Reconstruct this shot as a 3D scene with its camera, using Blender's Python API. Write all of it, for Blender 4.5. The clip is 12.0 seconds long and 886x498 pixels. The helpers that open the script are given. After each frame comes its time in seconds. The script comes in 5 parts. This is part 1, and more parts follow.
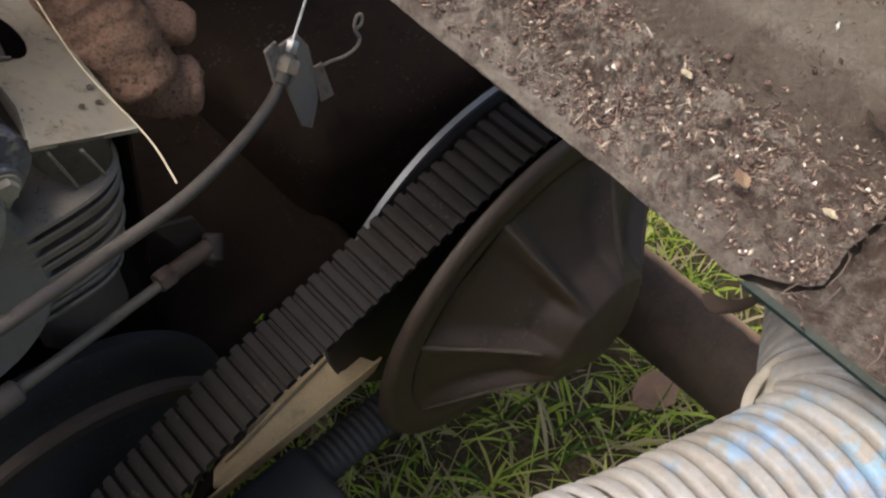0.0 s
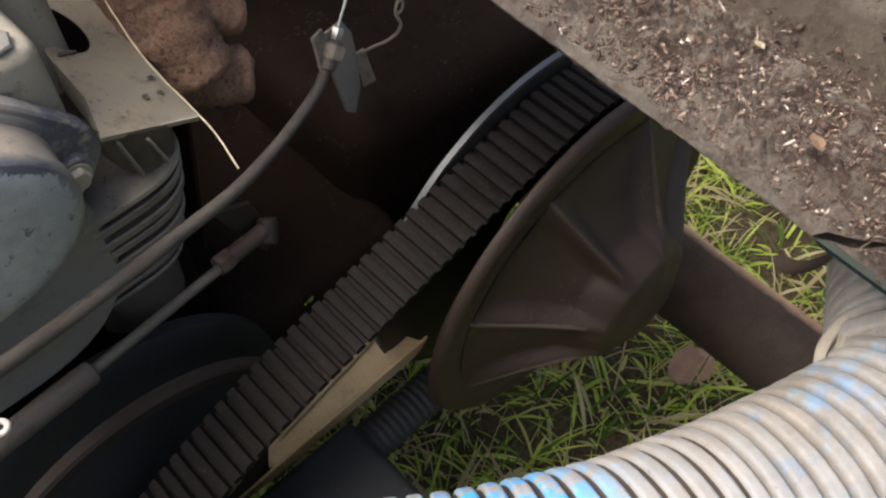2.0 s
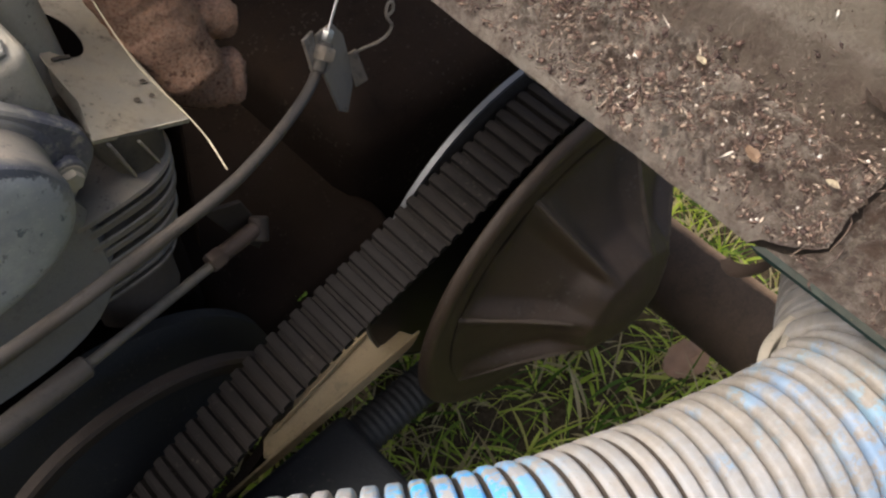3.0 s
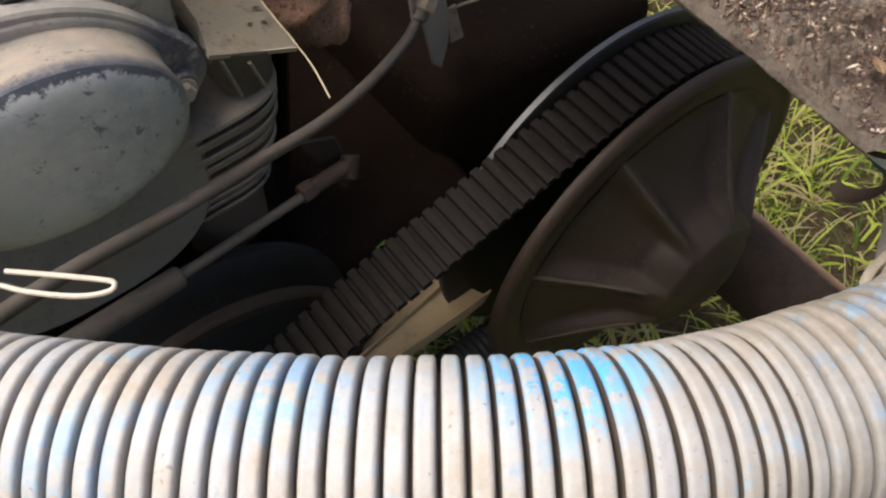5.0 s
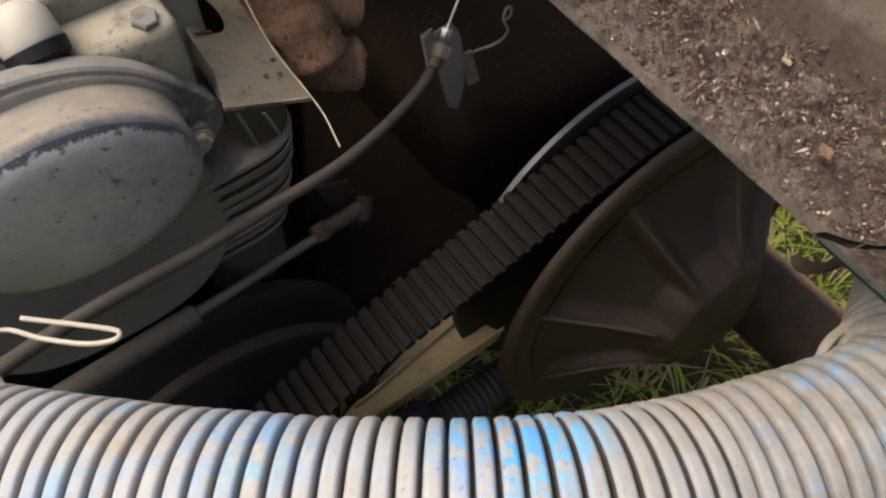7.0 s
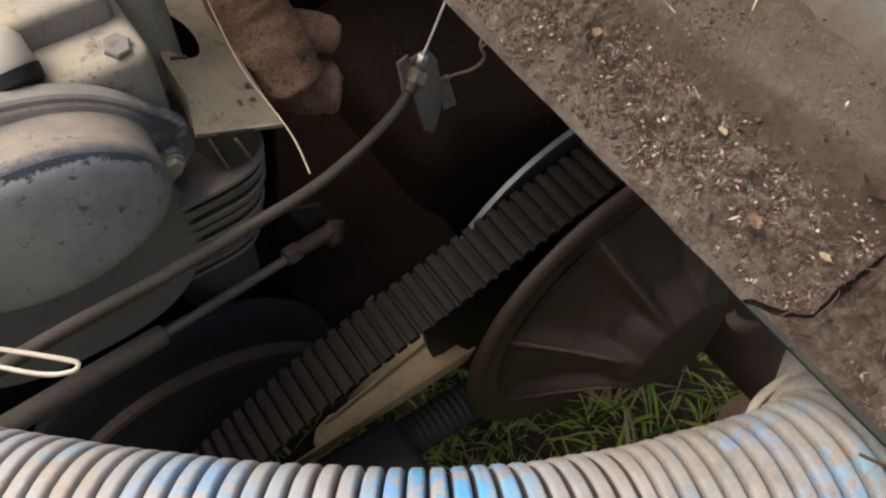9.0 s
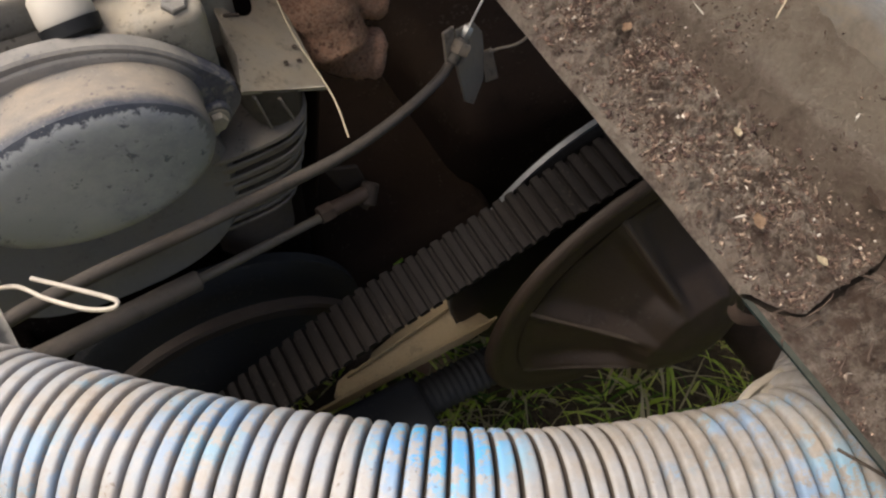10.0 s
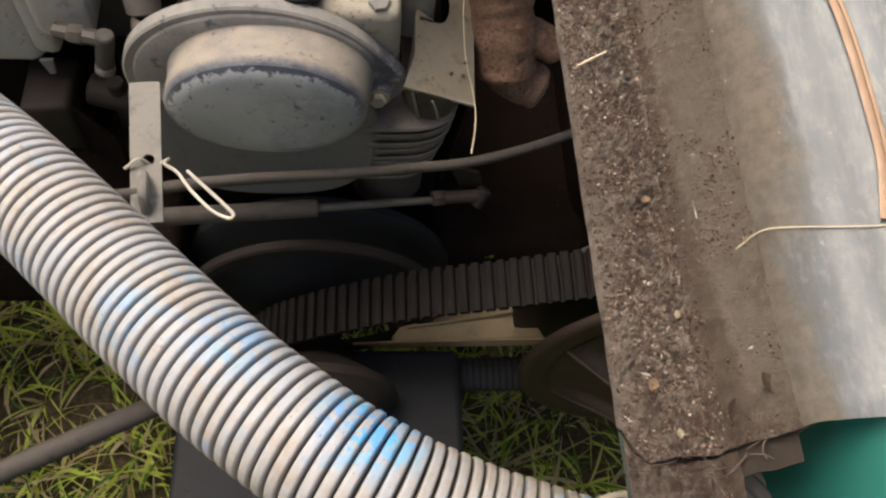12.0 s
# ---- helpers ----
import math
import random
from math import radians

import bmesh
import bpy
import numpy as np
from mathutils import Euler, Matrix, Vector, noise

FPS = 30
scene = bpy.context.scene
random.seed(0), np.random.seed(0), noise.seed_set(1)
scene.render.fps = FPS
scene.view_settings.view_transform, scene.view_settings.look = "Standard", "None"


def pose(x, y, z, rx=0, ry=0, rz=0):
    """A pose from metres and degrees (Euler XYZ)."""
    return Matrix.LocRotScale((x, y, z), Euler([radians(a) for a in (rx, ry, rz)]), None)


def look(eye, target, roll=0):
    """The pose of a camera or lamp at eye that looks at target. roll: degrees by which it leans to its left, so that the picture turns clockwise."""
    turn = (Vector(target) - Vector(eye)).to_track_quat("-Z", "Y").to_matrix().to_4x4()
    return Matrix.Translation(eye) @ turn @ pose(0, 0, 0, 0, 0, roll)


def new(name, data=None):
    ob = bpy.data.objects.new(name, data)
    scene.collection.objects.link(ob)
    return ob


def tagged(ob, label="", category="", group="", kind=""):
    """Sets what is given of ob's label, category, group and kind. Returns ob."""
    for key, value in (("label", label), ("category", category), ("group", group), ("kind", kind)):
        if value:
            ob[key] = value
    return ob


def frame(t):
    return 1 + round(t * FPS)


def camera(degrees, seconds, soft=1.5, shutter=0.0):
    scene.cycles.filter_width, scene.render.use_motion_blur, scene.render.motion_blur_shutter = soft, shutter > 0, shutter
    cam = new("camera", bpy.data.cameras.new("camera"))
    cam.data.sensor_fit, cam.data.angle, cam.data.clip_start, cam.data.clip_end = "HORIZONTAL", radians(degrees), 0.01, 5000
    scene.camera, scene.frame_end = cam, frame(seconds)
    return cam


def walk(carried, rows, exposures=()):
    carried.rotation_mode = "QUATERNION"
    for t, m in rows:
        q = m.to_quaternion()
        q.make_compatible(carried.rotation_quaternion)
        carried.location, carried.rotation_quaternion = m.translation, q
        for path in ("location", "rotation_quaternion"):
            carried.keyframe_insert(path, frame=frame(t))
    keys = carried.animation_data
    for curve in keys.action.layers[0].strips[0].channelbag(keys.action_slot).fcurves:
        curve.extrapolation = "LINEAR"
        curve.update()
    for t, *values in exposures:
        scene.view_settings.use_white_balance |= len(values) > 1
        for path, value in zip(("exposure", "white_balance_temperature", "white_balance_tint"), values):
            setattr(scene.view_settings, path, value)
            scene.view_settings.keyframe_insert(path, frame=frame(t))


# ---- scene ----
cam = camera(54.0, 12.0, 2.3)
PATH = [
    (0, (-0.129, 0.003, 0.893), (0.754, 0.781, -0.724), 6.1),
    (0.5, (-0.144, 0.001, 0.891), (0.713, 0.77, -0.744), 5.1),
    (1, (-0.142, 0.006, 0.9), (0.712, 0.777, -0.735), 4.3),
    (1.5, (-0.147, 0.008, 0.902), (0.704, 0.787, -0.732), 3.9),
    (2, (-0.15, 0.008, 0.9), (0.685, 0.795, -0.737), 3.1),
    (2.5, (-0.147, 0.003, 0.905), (0.673, 0.791, -0.74), 2.6),
    (4.5, (-0.136, -0.019, 0.927), (0.606, 0.815, -0.732), 2.3),
    (5, (-0.175, -0.018, 0.902), (0.533, 0.858, -0.75), 1.8),
    (5.5, (-0.18, -0.019, 0.9), (0.493, 0.903, -0.743), -0.6),
    (6, (-0.174, -0.016, 0.905), (0.463, 0.922, -0.743), -1.8),
    (6.5, (-0.162, -0.024, 0.917), (0.477, 0.93, -0.721), -1.6),
    (7, (-0.157, -0.028, 0.923), (0.496, 0.934, -0.705), -1.2),
    (9, (-0.141, -0.029, 0.939), (0.53, 0.921, -0.689), 1.2),
    (9.5, (-0.139, -0.034, 0.94), (0.512, 0.909, -0.7), 1.9),
    (10, (-0.14, -0.038, 0.954), (0.424, 0.9, -0.721), 2.3),
    (10.5, (-0.126, -0.05, 0.988), (0.26, 0.906, -0.726), 2.4),
    (11, (-0.126, -0.049, 1.003), (0.096, 0.935, -0.724), 1.9),
    (11.5, (-0.122, -0.052, 1.016), (0.075, 0.897, -0.733), 6.6),
    (12, (-0.096, -0.066, 1.059), (0.094, 0.874, -0.696), 10.5),
]
EXPOSURE = [(0, 0.74, 6000, 8.5), (2.5, 0.72, 6150, 8.5), (4.5, 0.60, 6350, 9), (5, 0.54, 6400, 9), (5.5, 0.20, 6500, 9.5), (9.5, 0.28, 6500, 9.5), (12, 0.36, 6600, 9.5)]
walk(cam, [(t, look(eye, target, roll)) for t, eye, target, roll in PATH], EXPOSURE)

# ---------------- world, sun, light ----------------
world = bpy.data.worlds.new("world")
scene.world = world
world.use_nodes = True
wn = world.node_tree
sky = wn.nodes.new("ShaderNodeTexSky")
sky.sky_type = "NISHITA"
sky.sun_disc = False
SUN_ELEV, SUN_AZ = 62.0, 300.0          # azimuth: degrees clockwise from +y
sky.sun_elevation, sky.sun_rotation = radians(SUN_ELEV), radians(SUN_AZ)
sky.air_density, sky.dust_density, sky.ozone_density = 0.8, 8.0, 0.4
wn.links.new(sky.outputs[0], wn.nodes["Background"].inputs[0])
wn.nodes["Background"].inputs[1].default_value = 0.165
sun = new("sun", bpy.data.lights.new("sun", "SUN"))
sun.data.energy, sun.data.angle, sun.data.color = 1.8, radians(40.0), (1.0, 0.95, 0.87)
sd = Vector((math.sin(radians(SUN_AZ)) * math.cos(radians(SUN_ELEV)), math.cos(radians(SUN_AZ)) * math.cos(radians(SUN_ELEV)), math.sin(radians(SUN_ELEV))))
sun.matrix_world = look(sd * 5, (0, 0, 0))

# ---------------- materials ----------------


class Mat:
    """A small builder for procedural materials on object coordinates."""

    def __init__(self, name, rough=0.6, metal=0.0, spec=0.5):
        self.m = bpy.data.materials.new(name)
        self.m.use_nodes = True
        self.t = self.m.node_tree
        self.b = self.t.nodes["Principled BSDF"]
        self.b.inputs["Roughness"].default_value = rough
        self.b.inputs["Metallic"].default_value = metal
        self.b.inputs["Specular IOR Level"].default_value = spec
        self.geo = self.node("ShaderNodeNewGeometry")
        self.pos = self.geo.outputs["Position"]

    def node(self, kind, **values):
        n = self.t.nodes.new(kind)
        for key, value in values.items():
            n.inputs[key.replace("_", " ")].default_value = value
        return n

    def link(self, a, b):
        self.t.links.new(a, b)

    def noise(self, scale, detail=4.0, rough=0.6, vec=None, stretch=None):
        n = self.node("ShaderNodeTexNoise", Scale=scale, Detail=detail, Roughness=rough)
        v = vec or self.pos
        if stretch:
            mp = self.node("ShaderNodeMapping", Scale=stretch)
            self.link(v, mp.inputs[0])
            v = mp.outputs[0]
        self.link(v, n.inputs["Vector"])
        return n.outputs[0]

    def spots(self, scale, lo, hi):
        """Specks of uneven shape and size, in drifts."""
        warp = self.node("ShaderNodeTexNoise", Scale=scale * 1.7, Detail=3.0, Roughness=0.7)
        self.link(self.pos, warp.inputs["Vector"])
        shift = self.node("ShaderNodeVectorMath")
        shift.operation = "MULTIPLY_ADD"
        self.link(warp.outputs["Color"], shift.inputs[0])
        shift.inputs[1].default_value = (1.1 / scale,) * 3
        self.link(self.pos, shift.inputs[2])
        n = self.node("ShaderNodeTexVoronoi", Scale=scale)
        self.link(shift.outputs[0], n.inputs["Vector"])
        drift = self.mul(self.ramp(self.noise(scale * 0.13, 3, 0.6), 0.38, 0.68), hi * 1.5)
        return self.ramp(self.mul(n.outputs[0], self.mul(drift, hi * 0.9, "SUBTRACT"), "SUBTRACT"), lo, hi, True)

    def ramp(self, value, lo, hi, flip=False):
        n = self.node("ShaderNodeMapRange")
        n.inputs[1].default_value, n.inputs[2].default_value = lo, hi
        n.inputs[3].default_value, n.inputs[4].default_value = (1, 0) if flip else (0, 1)
        self.link(value, n.inputs[0])
        return n.outputs[0]

    def mul(self, a, b, op="MULTIPLY"):
        n = self.node("ShaderNodeMath")
        n.operation = op
        for i, v in enumerate((a, b)):
            if isinstance(v, (int, float)):
                n.inputs[i].default_value = v
            else:
                self.link(v, n.inputs[i])
        return n.outputs[0]

    def mix(self, fac, a, b):
        n = self.node("ShaderNodeMix")
        n.data_type = "RGBA"
        for i, v in ((0, fac), (6, a), (7, b)):
            if isinstance(v, (int, float)):
                n.inputs[i].default_value = v
            elif isinstance(v, tuple):
                n.inputs[i].default_value = (*v, 1)
            else:
                self.link(v, n.inputs[i])
        return n.outputs[2]

    def upward(self, lo, hi):
        n = self.node("ShaderNodeSeparateXYZ")
        self.link(self.geo.outputs["Normal"], n.inputs[0])
        return self.ramp(n.outputs[2], lo, hi)

    def near(self, place, radius, soft):
        n = self.node("ShaderNodeVectorMath")
        n.operation = "DISTANCE"
        self.link(self.pos, n.inputs[0])
        n.inputs[1].default_value = place
        return self.ramp(n.outputs["Value"], radius, radius + soft, True)

    def island(self):
        return self.geo.outputs["Random Per Island"]

    def colour(self, c):
        if isinstance(c, tuple):
            self.b.inputs["Base Color"].default_value = (*c, 1)
        else:
            self.link(c, self.b.inputs["Base Color"])
        return self

    def roughness(self, v):
        self.link(v, self.b.inputs["Roughness"])
        return self

    def bump(self, height, strength=0.4, distance=0.001):
        n = self.node("ShaderNodeBump", Strength=strength, Distance=distance)
        self.link(height, n.inputs["Height"])
        if self.b.inputs["Normal"].links:
            self.link(self.b.inputs["Normal"].links[0].from_socket, n.inputs["Normal"])
        self.link(n.outputs[0], self.b.inputs["Normal"])
        return self


def dusty(name, base, dust, amount=0.8, rough=0.75, metal=0.0, scale=60.0, lo=-0.2, hi=0.7, spec=0.4):
    """Paint or metal under road dust that settles on the faces that look up, with blotches and specks."""
    m = Mat(name, rough, metal, spec)
    patch = m.ramp(m.noise(scale, 6, 0.65), 0.3, 0.65)
    fine = m.ramp(m.noise(scale * 9, 3, 0.7), 0.3, 0.75)
    lie = m.mul(m.upward(lo, hi), m.mul(m.mul(patch, 0.5), 0.5, "ADD"))
    under = m.mix(m.mul(fine, 0.5), base, tuple(0.6 * v for v in base))
    d = m.mix(m.mul(patch, 0.6), dust, tuple(0.68 * v for v in dust))
    d = m.mix(m.mul(m.ramp(m.noise(scale * 0.45, 4, 0.6), 0.45, 0.62), 0.5), d, (dust[0] * 1.12, dust[1] * 1.0, dust[2] * 0.82))
    c = m.mix(m.mul(lie, amount), under, d)
    # grime in blots and runs
    blot = m.mul(m.ramp(m.noise(scale * 1.3, 7, 0.72), 0.53, 0.62), m.ramp(m.noise(scale * 0.4, 2, 0.5), 0.42, 0.6))
    c = m.mix(m.mul(blot, 0.55), c, tuple(0.38 * v for v in base))
    runs = m.ramp(m.noise(scale * 2.2, 4, 0.6, stretch=(1, 1, 0.22)), 0.56, 0.66)
    c = m.mix(m.mul(runs, 0.25), c, tuple(0.5 * v for v in dust))
    c = m.mix(m.mul(m.spots(scale * 5.0, 0.10, 0.22), 0.5), c, (0.05, 0.042, 0.034))
    m.colour(c).bump(m.noise(scale * 4, 6, 0.75), 0.35, 0.0012).bump(m.noise(scale * 14, 3, 0.7), 0.4, 0.0006)
    return m.m


def plain(name, base, rough=0.6, metal=0.0, scale=80.0, vary=0.35, bump=0.3, spec=0.5):
    m = Mat(name, rough, metal, spec)
    n = m.noise(scale, 5, 0.65)
    f = m.ramp(m.noise(scale * 8, 3, 0.7), 0.3, 0.7)
    c = m.mix(m.mul(m.ramp(n, 0.35, 0.65), vary), base, tuple(0.45 * v for v in base))
    c = m.mix(m.mul(f, vary * 0.5), c, tuple(min(1, 1.5 * v) for v in base))
    m.colour(c).bump(m.noise(scale * 10, 3, 0.7), bump, 0.0006)
    return m.m


def make_dirt():
    m = Mat("dirt_crusted_paint", 0.85, 0, 0.25)
    big = m.ramp(m.noise(26, 5, 0.6), 0.35, 0.65)
    mid = m.ramp(m.noise(150, 6, 0.72), 0.42, 0.62)
    fine = m.ramp(m.noise(800, 3, 0.75), 0.35, 0.7)
    clump = m.ramp(m.noise(75, 7, 0.75), 0.50, 0.60)
    c = m.mix(big, (0.365, 0.315, 0.255), (0.265, 0.220, 0.175))
    c = m.mix(m.mul(mid, 0.5), c, (0.22, 0.165, 0.13))
    c = m.mix(m.mul(clump, 0.75), c, (0.125, 0.088, 0.070))
    c = m.mix(m.mul(fine, 0.35), c, (0.50, 0.42, 0.35))
    sep = m.node("ShaderNodeSeparateXYZ")
    m.link(m.pos, sep.inputs[0])
    out = m.mul(sep.outputs[0], m.mul(sep.outputs[1], 0.05), "ADD")
    wide = m.mul(m.ramp(sep.outputs[1], 0.045, 0.13, True), 0.006)
    out = m.mul(out, m.mul(m.mul(m.noise(60, 5, 0.65), 0.5, "SUBTRACT"), 0.005), "ADD")
    # darker brown band along the channel, wider towards the front
    channel_band = m.mul(m.ramp(out, 0.0375, 0.0390), m.ramp(m.mul(out, wide, "SUBTRACT"), 0.0405, 0.0425, True))
    c = m.mix(m.mul(channel_band, 0.7), c, (0.165, 0.122, 0.090))
    slope = m.ramp(m.mul(out, wide, "SUBTRACT"), 0.0410, 0.0440)
    c = m.mix(m.mul(slope, 0.6), c, (0.27, 0.222, 0.165))
    heap = m.mul(m.ramp(out, 0.006, 0.022), m.ramp(out, 0.0345, 0.0375, True))
    c = m.mix(m.mul(m.mul(heap, m.ramp(m.noise(210, 6, 0.78), 0.45, 0.55)), 0.8), c, (0.088, 0.057, 0.041))
    joint = m.mul(m.ramp(sep.outputs[1], 0.012, 0.046, True), m.ramp(m.noise(120, 6, 0.75), 0.40, 0.58))
    c = m.mix(m.mul(joint, 0.75), c, (0.105, 0.068, 0.050))
    c = m.mix(m.mul(m.spots(420, 0.12, 0.2), 0.28), c, (0.06, 0.042, 0.034))
    m.colour(c).bump(m.noise(150, 7, 0.78), 0.9, 0.0035).bump(m.noise(800, 3, 0.8), 0.6, 0.0012)
    return m.m


def make_hose():
    m = Mat("dusty_blue_plastic", 0.62, 0, 0.35)
    big = m.noise(30, 5, 0.65)
    mid = m.noise(140, 6, 0.72)
    fine = m.ramp(m.noise(900, 3, 0.7), 0.3, 0.7)
    dust = m.mix(m.ramp(mid, 0.35, 0.65), (0.46, 0.442, 0.414), (0.36, 0.328, 0.290))
    dust = m.mix(m.mul(fine, 0.35), dust, (0.36, 0.315, 0.265))
    dust = m.mix(m.mul(m.ramp(m.noise(45, 5, 0.7), 0.48, 0.60), 0.6), dust, (0.36, 0.30, 0.235))
    pale = m.mix(m.ramp(mid, 0.4, 0.6), (0.33, 0.376, 0.43), (0.43, 0.435, 0.44))
    c = m.mix(m.mul(m.ramp(big, 0.42, 0.62), 0.8), dust, pale)
    # brown film that also paints in the shading of the hose's flanks
    tone_film = m.mul(m.upward(0.85, 0.05), m.ramp(m.noise(60, 6, 0.7, stretch=(1.5, 1.5, 0.6)), 0.30, 0.62))
    tone_film = m.mul(m.ramp(tone_film, 0.0, 1.0), 0.75)
    c = m.mix(tone_film, c, (0.315, 0.268, 0.222))
    rub = m.ramp(m.noise(150, 6, 0.74), 0.46, 0.53)
    worn = m.near((-0.089, 0.041, 0.708), 0.011, 0.019)
    worn2 = m.near((-0.196, 0.092, 0.700), 0.005, 0.016)
    worn3 = m.near((-0.148, 0.078, 0.708), 0.006, 0.022)
    worn4 = m.near((0.002, -0.030, 0.704), 0.012, 0.016)
    far = m.mul(m.ramp(m.noise(52, 3, 0.6), 0.56, 0.66), 0.38)
    w = m.mul(m.mul(worn, 1.2), m.mul(worn2, 0.5), "MAXIMUM")
    w = m.mul(w, m.mul(m.mul(worn3, 0.6), m.mul(worn4, 0.42), "MAXIMUM"), "MAXIMUM")
    w = m.mul(w, far, "MAXIMUM")
    blue = m.mix(m.ramp(m.noise(60, 2, 0.5), 0.42, 0.58), (0.07, 0.43, 0.70), (0.11, 0.35, 0.66))
    # mud round the bend, its colour deepened for the wing panel's shade
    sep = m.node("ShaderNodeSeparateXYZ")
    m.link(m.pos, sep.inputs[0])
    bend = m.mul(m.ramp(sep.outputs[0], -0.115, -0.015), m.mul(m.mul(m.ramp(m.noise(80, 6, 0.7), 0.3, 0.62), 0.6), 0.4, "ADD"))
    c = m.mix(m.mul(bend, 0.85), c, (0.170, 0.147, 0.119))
    c = m.mix(m.mul(m.mul(w, rub), 0.85), c, blue)
    c = m.mix(m.mul(m.spots(330, 0.07, 0.16), 0.6), c, (0.17, 0.125, 0.085))
    c = m.mix(m.mul(m.ramp(m.noise(210, 6, 0.75), 0.56, 0.66), 0.35), c, (0.30, 0.25, 0.20))
    m.colour(c).bump(m.noise(600, 4, 0.7), 0.35, 0.0006)
    return m.m


def make_rust():
    m = Mat("flaking_rust", 0.92, 0, 0.15)
    a = m.ramp(m.noise(40, 6, 0.7), 0.35, 0.65)
    b = m.ramp(m.noise(340, 6, 0.8), 0.44, 0.58)
    c = m.mix(a, (0.56, 0.32, 0.21), (0.43, 0.25, 0.17))
    c = m.mix(m.mul(b, 0.65), c, (0.54, 0.37, 0.27))
    c = m.mix(m.mul(m.ramp(m.noise(150, 7, 0.8), 0.54, 0.62), 0.55), c, (0.13, 0.066, 0.048))
    c = m.mix(m.mul(m.spots(210, 0.14, 0.27), 0.7), c, (0.085, 0.040, 0.030))
    c = m.mix(m.mul(m.ramp(m.noise(520, 5, 0.8), 0.50, 0.56), 0.5), c, (0.15, 0.078, 0.055))
    m.colour(c).bump(m.noise(260, 8, 0.85), 1.0, 0.006).bump(m.spots(380, 0.12, 0.36), -0.8, 0.002)
    return m.m


def make_cover():
    m = Mat("dusty_dark_blue_cover", 0.6, 0, 0.4)
    patch = m.ramp(m.noise(40, 6, 0.65), 0.35, 0.62)
    edge = m.noise(170, 4, 0.7)
    sep = m.node("ShaderNodeSeparateXYZ")
    m.link(m.pos, sep.inputs[0])
    deep = m.mul(sep.outputs[1], m.mul(m.mul(edge, 0.5, "SUBTRACT"), 0.010), "ADD")
    face = m.ramp(deep, 0.2668, 0.2678, True)
    rest = m.ramp(deep, 0.2705, 0.2790)
    blue = m.mix(patch, (0.030, 0.036, 0.052), (0.065, 0.071, 0.086))
    tan = m.mix(patch, (0.31, 0.26, 0.205), (0.20, 0.185, 0.165))
    tan = m.mix(m.upward(0.15, 0.75), (0.19, 0.18, 0.17), tan)
    tone_film = m.mix(m.ramp(m.noise(24, 4, 0.6), 0.4, 0.62), (0.350, 0.365, 0.368), (0.415, 0.425, 0.420))
    bare = m.ramp(m.mul(sep.outputs[0], m.mul(m.mul(m.noise(55, 7, 0.72), 0.5, "SUBTRACT"), 0.16), "ADD"), -0.165, -0.100)
    tone_film = m.mix(m.mul(bare, 0.62), tone_film, (0.135, 0.152, 0.190))
    stripe = m.ramp(m.mul(sep.outputs[2], m.mul(m.mul(m.noise(60, 4, 0.7), 0.5, "SUBTRACT"), 0.02), "ADD"), 0.606, 0.636)
    blue = m.mix(stripe, m.mix(0.5, tone_film, tan), blue)
    c = m.mix(rest, blue, tan)
    c = m.mix(face, c, tone_film)
    c = m.mix(m.mul(m.ramp(m.noise(130, 5, 0.7), 0.60, 0.66), 0.75), c, (0.045, 0.052, 0.075))
    c = m.mix(m.mul(m.spots(160, 0.05, 0.09), 0.8), c, (0.03, 0.03, 0.035))
    c = m.mix(m.mul(m.ramp(m.noise(900, 2, 0.6), 0.66, 0.72), 0.5), c, (0.5, 0.48, 0.44))
    m.colour(c).bump(m.noise(420, 4, 0.7), 0.3, 0.0006)
    return m.m


def make_flange():
    m = Mat("dusty_blue_casting", 0.75, 0, 0.35)
    patch = m.ramp(m.noise(38, 6, 0.68), 0.35, 0.62)
    fine = m.ramp(m.noise(420, 4, 0.7), 0.35, 0.7)
    dust = m.mix(patch, (0.285, 0.265, 0.235), (0.20, 0.190, 0.175))
    dust = m.mix(m.mul(fine, 0.35), dust, (0.20, 0.19, 0.17))
    blue = m.mix(fine, (0.040, 0.046, 0.075), (0.075, 0.080, 0.11))
    bare = m.mul(m.near((-0.078, 0.314, 0.604), 0.014, 0.018), m.ramp(m.noise(150, 5, 0.7), 0.35, 0.5))
    bare = m.mul(bare, m.ramp(m.noise(95, 6, 0.75), 0.60, 0.66), "MAXIMUM")
    c = m.mix(m.mul(bare, 0.85), dust, blue)
    c = m.mix(m.mul(m.spots(300, 0.08, 0.2), 0.5), c, (0.05, 0.045, 0.04))
    m.colour(c).bump(m.noise(300, 6, 0.75), 0.4, 0.0008)
    return m.m


def make_tube():
    m = Mat("rusty_brown_tube", 0.85, 0, 0.25)
    a = m.ramp(m.noise(35, 6, 0.7), 0.35, 0.65)
    f = m.ramp(m.noise(400, 4, 0.75), 0.4, 0.65)
    tube_shade = m.mix(a, (0.018, 0.0120, 0.0078), (0.034, 0.0225, 0.0145))
    lit_rust = m.mix(a, (0.42, 0.27, 0.16), (0.32, 0.185, 0.105))
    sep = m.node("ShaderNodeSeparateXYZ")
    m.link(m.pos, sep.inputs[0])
    # daylight on the outer side and shade towards the engine, painted as colour
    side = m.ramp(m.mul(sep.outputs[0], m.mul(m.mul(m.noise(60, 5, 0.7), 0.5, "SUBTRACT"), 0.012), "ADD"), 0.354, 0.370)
    c = m.mix(side, tube_shade, lit_rust)
    c = m.mix(m.mul(f, 0.2), c, (0.075, 0.046, 0.029))
    m.colour(c).bump(m.noise(200, 6, 0.75), 0.5, 0.001)
    return m.m


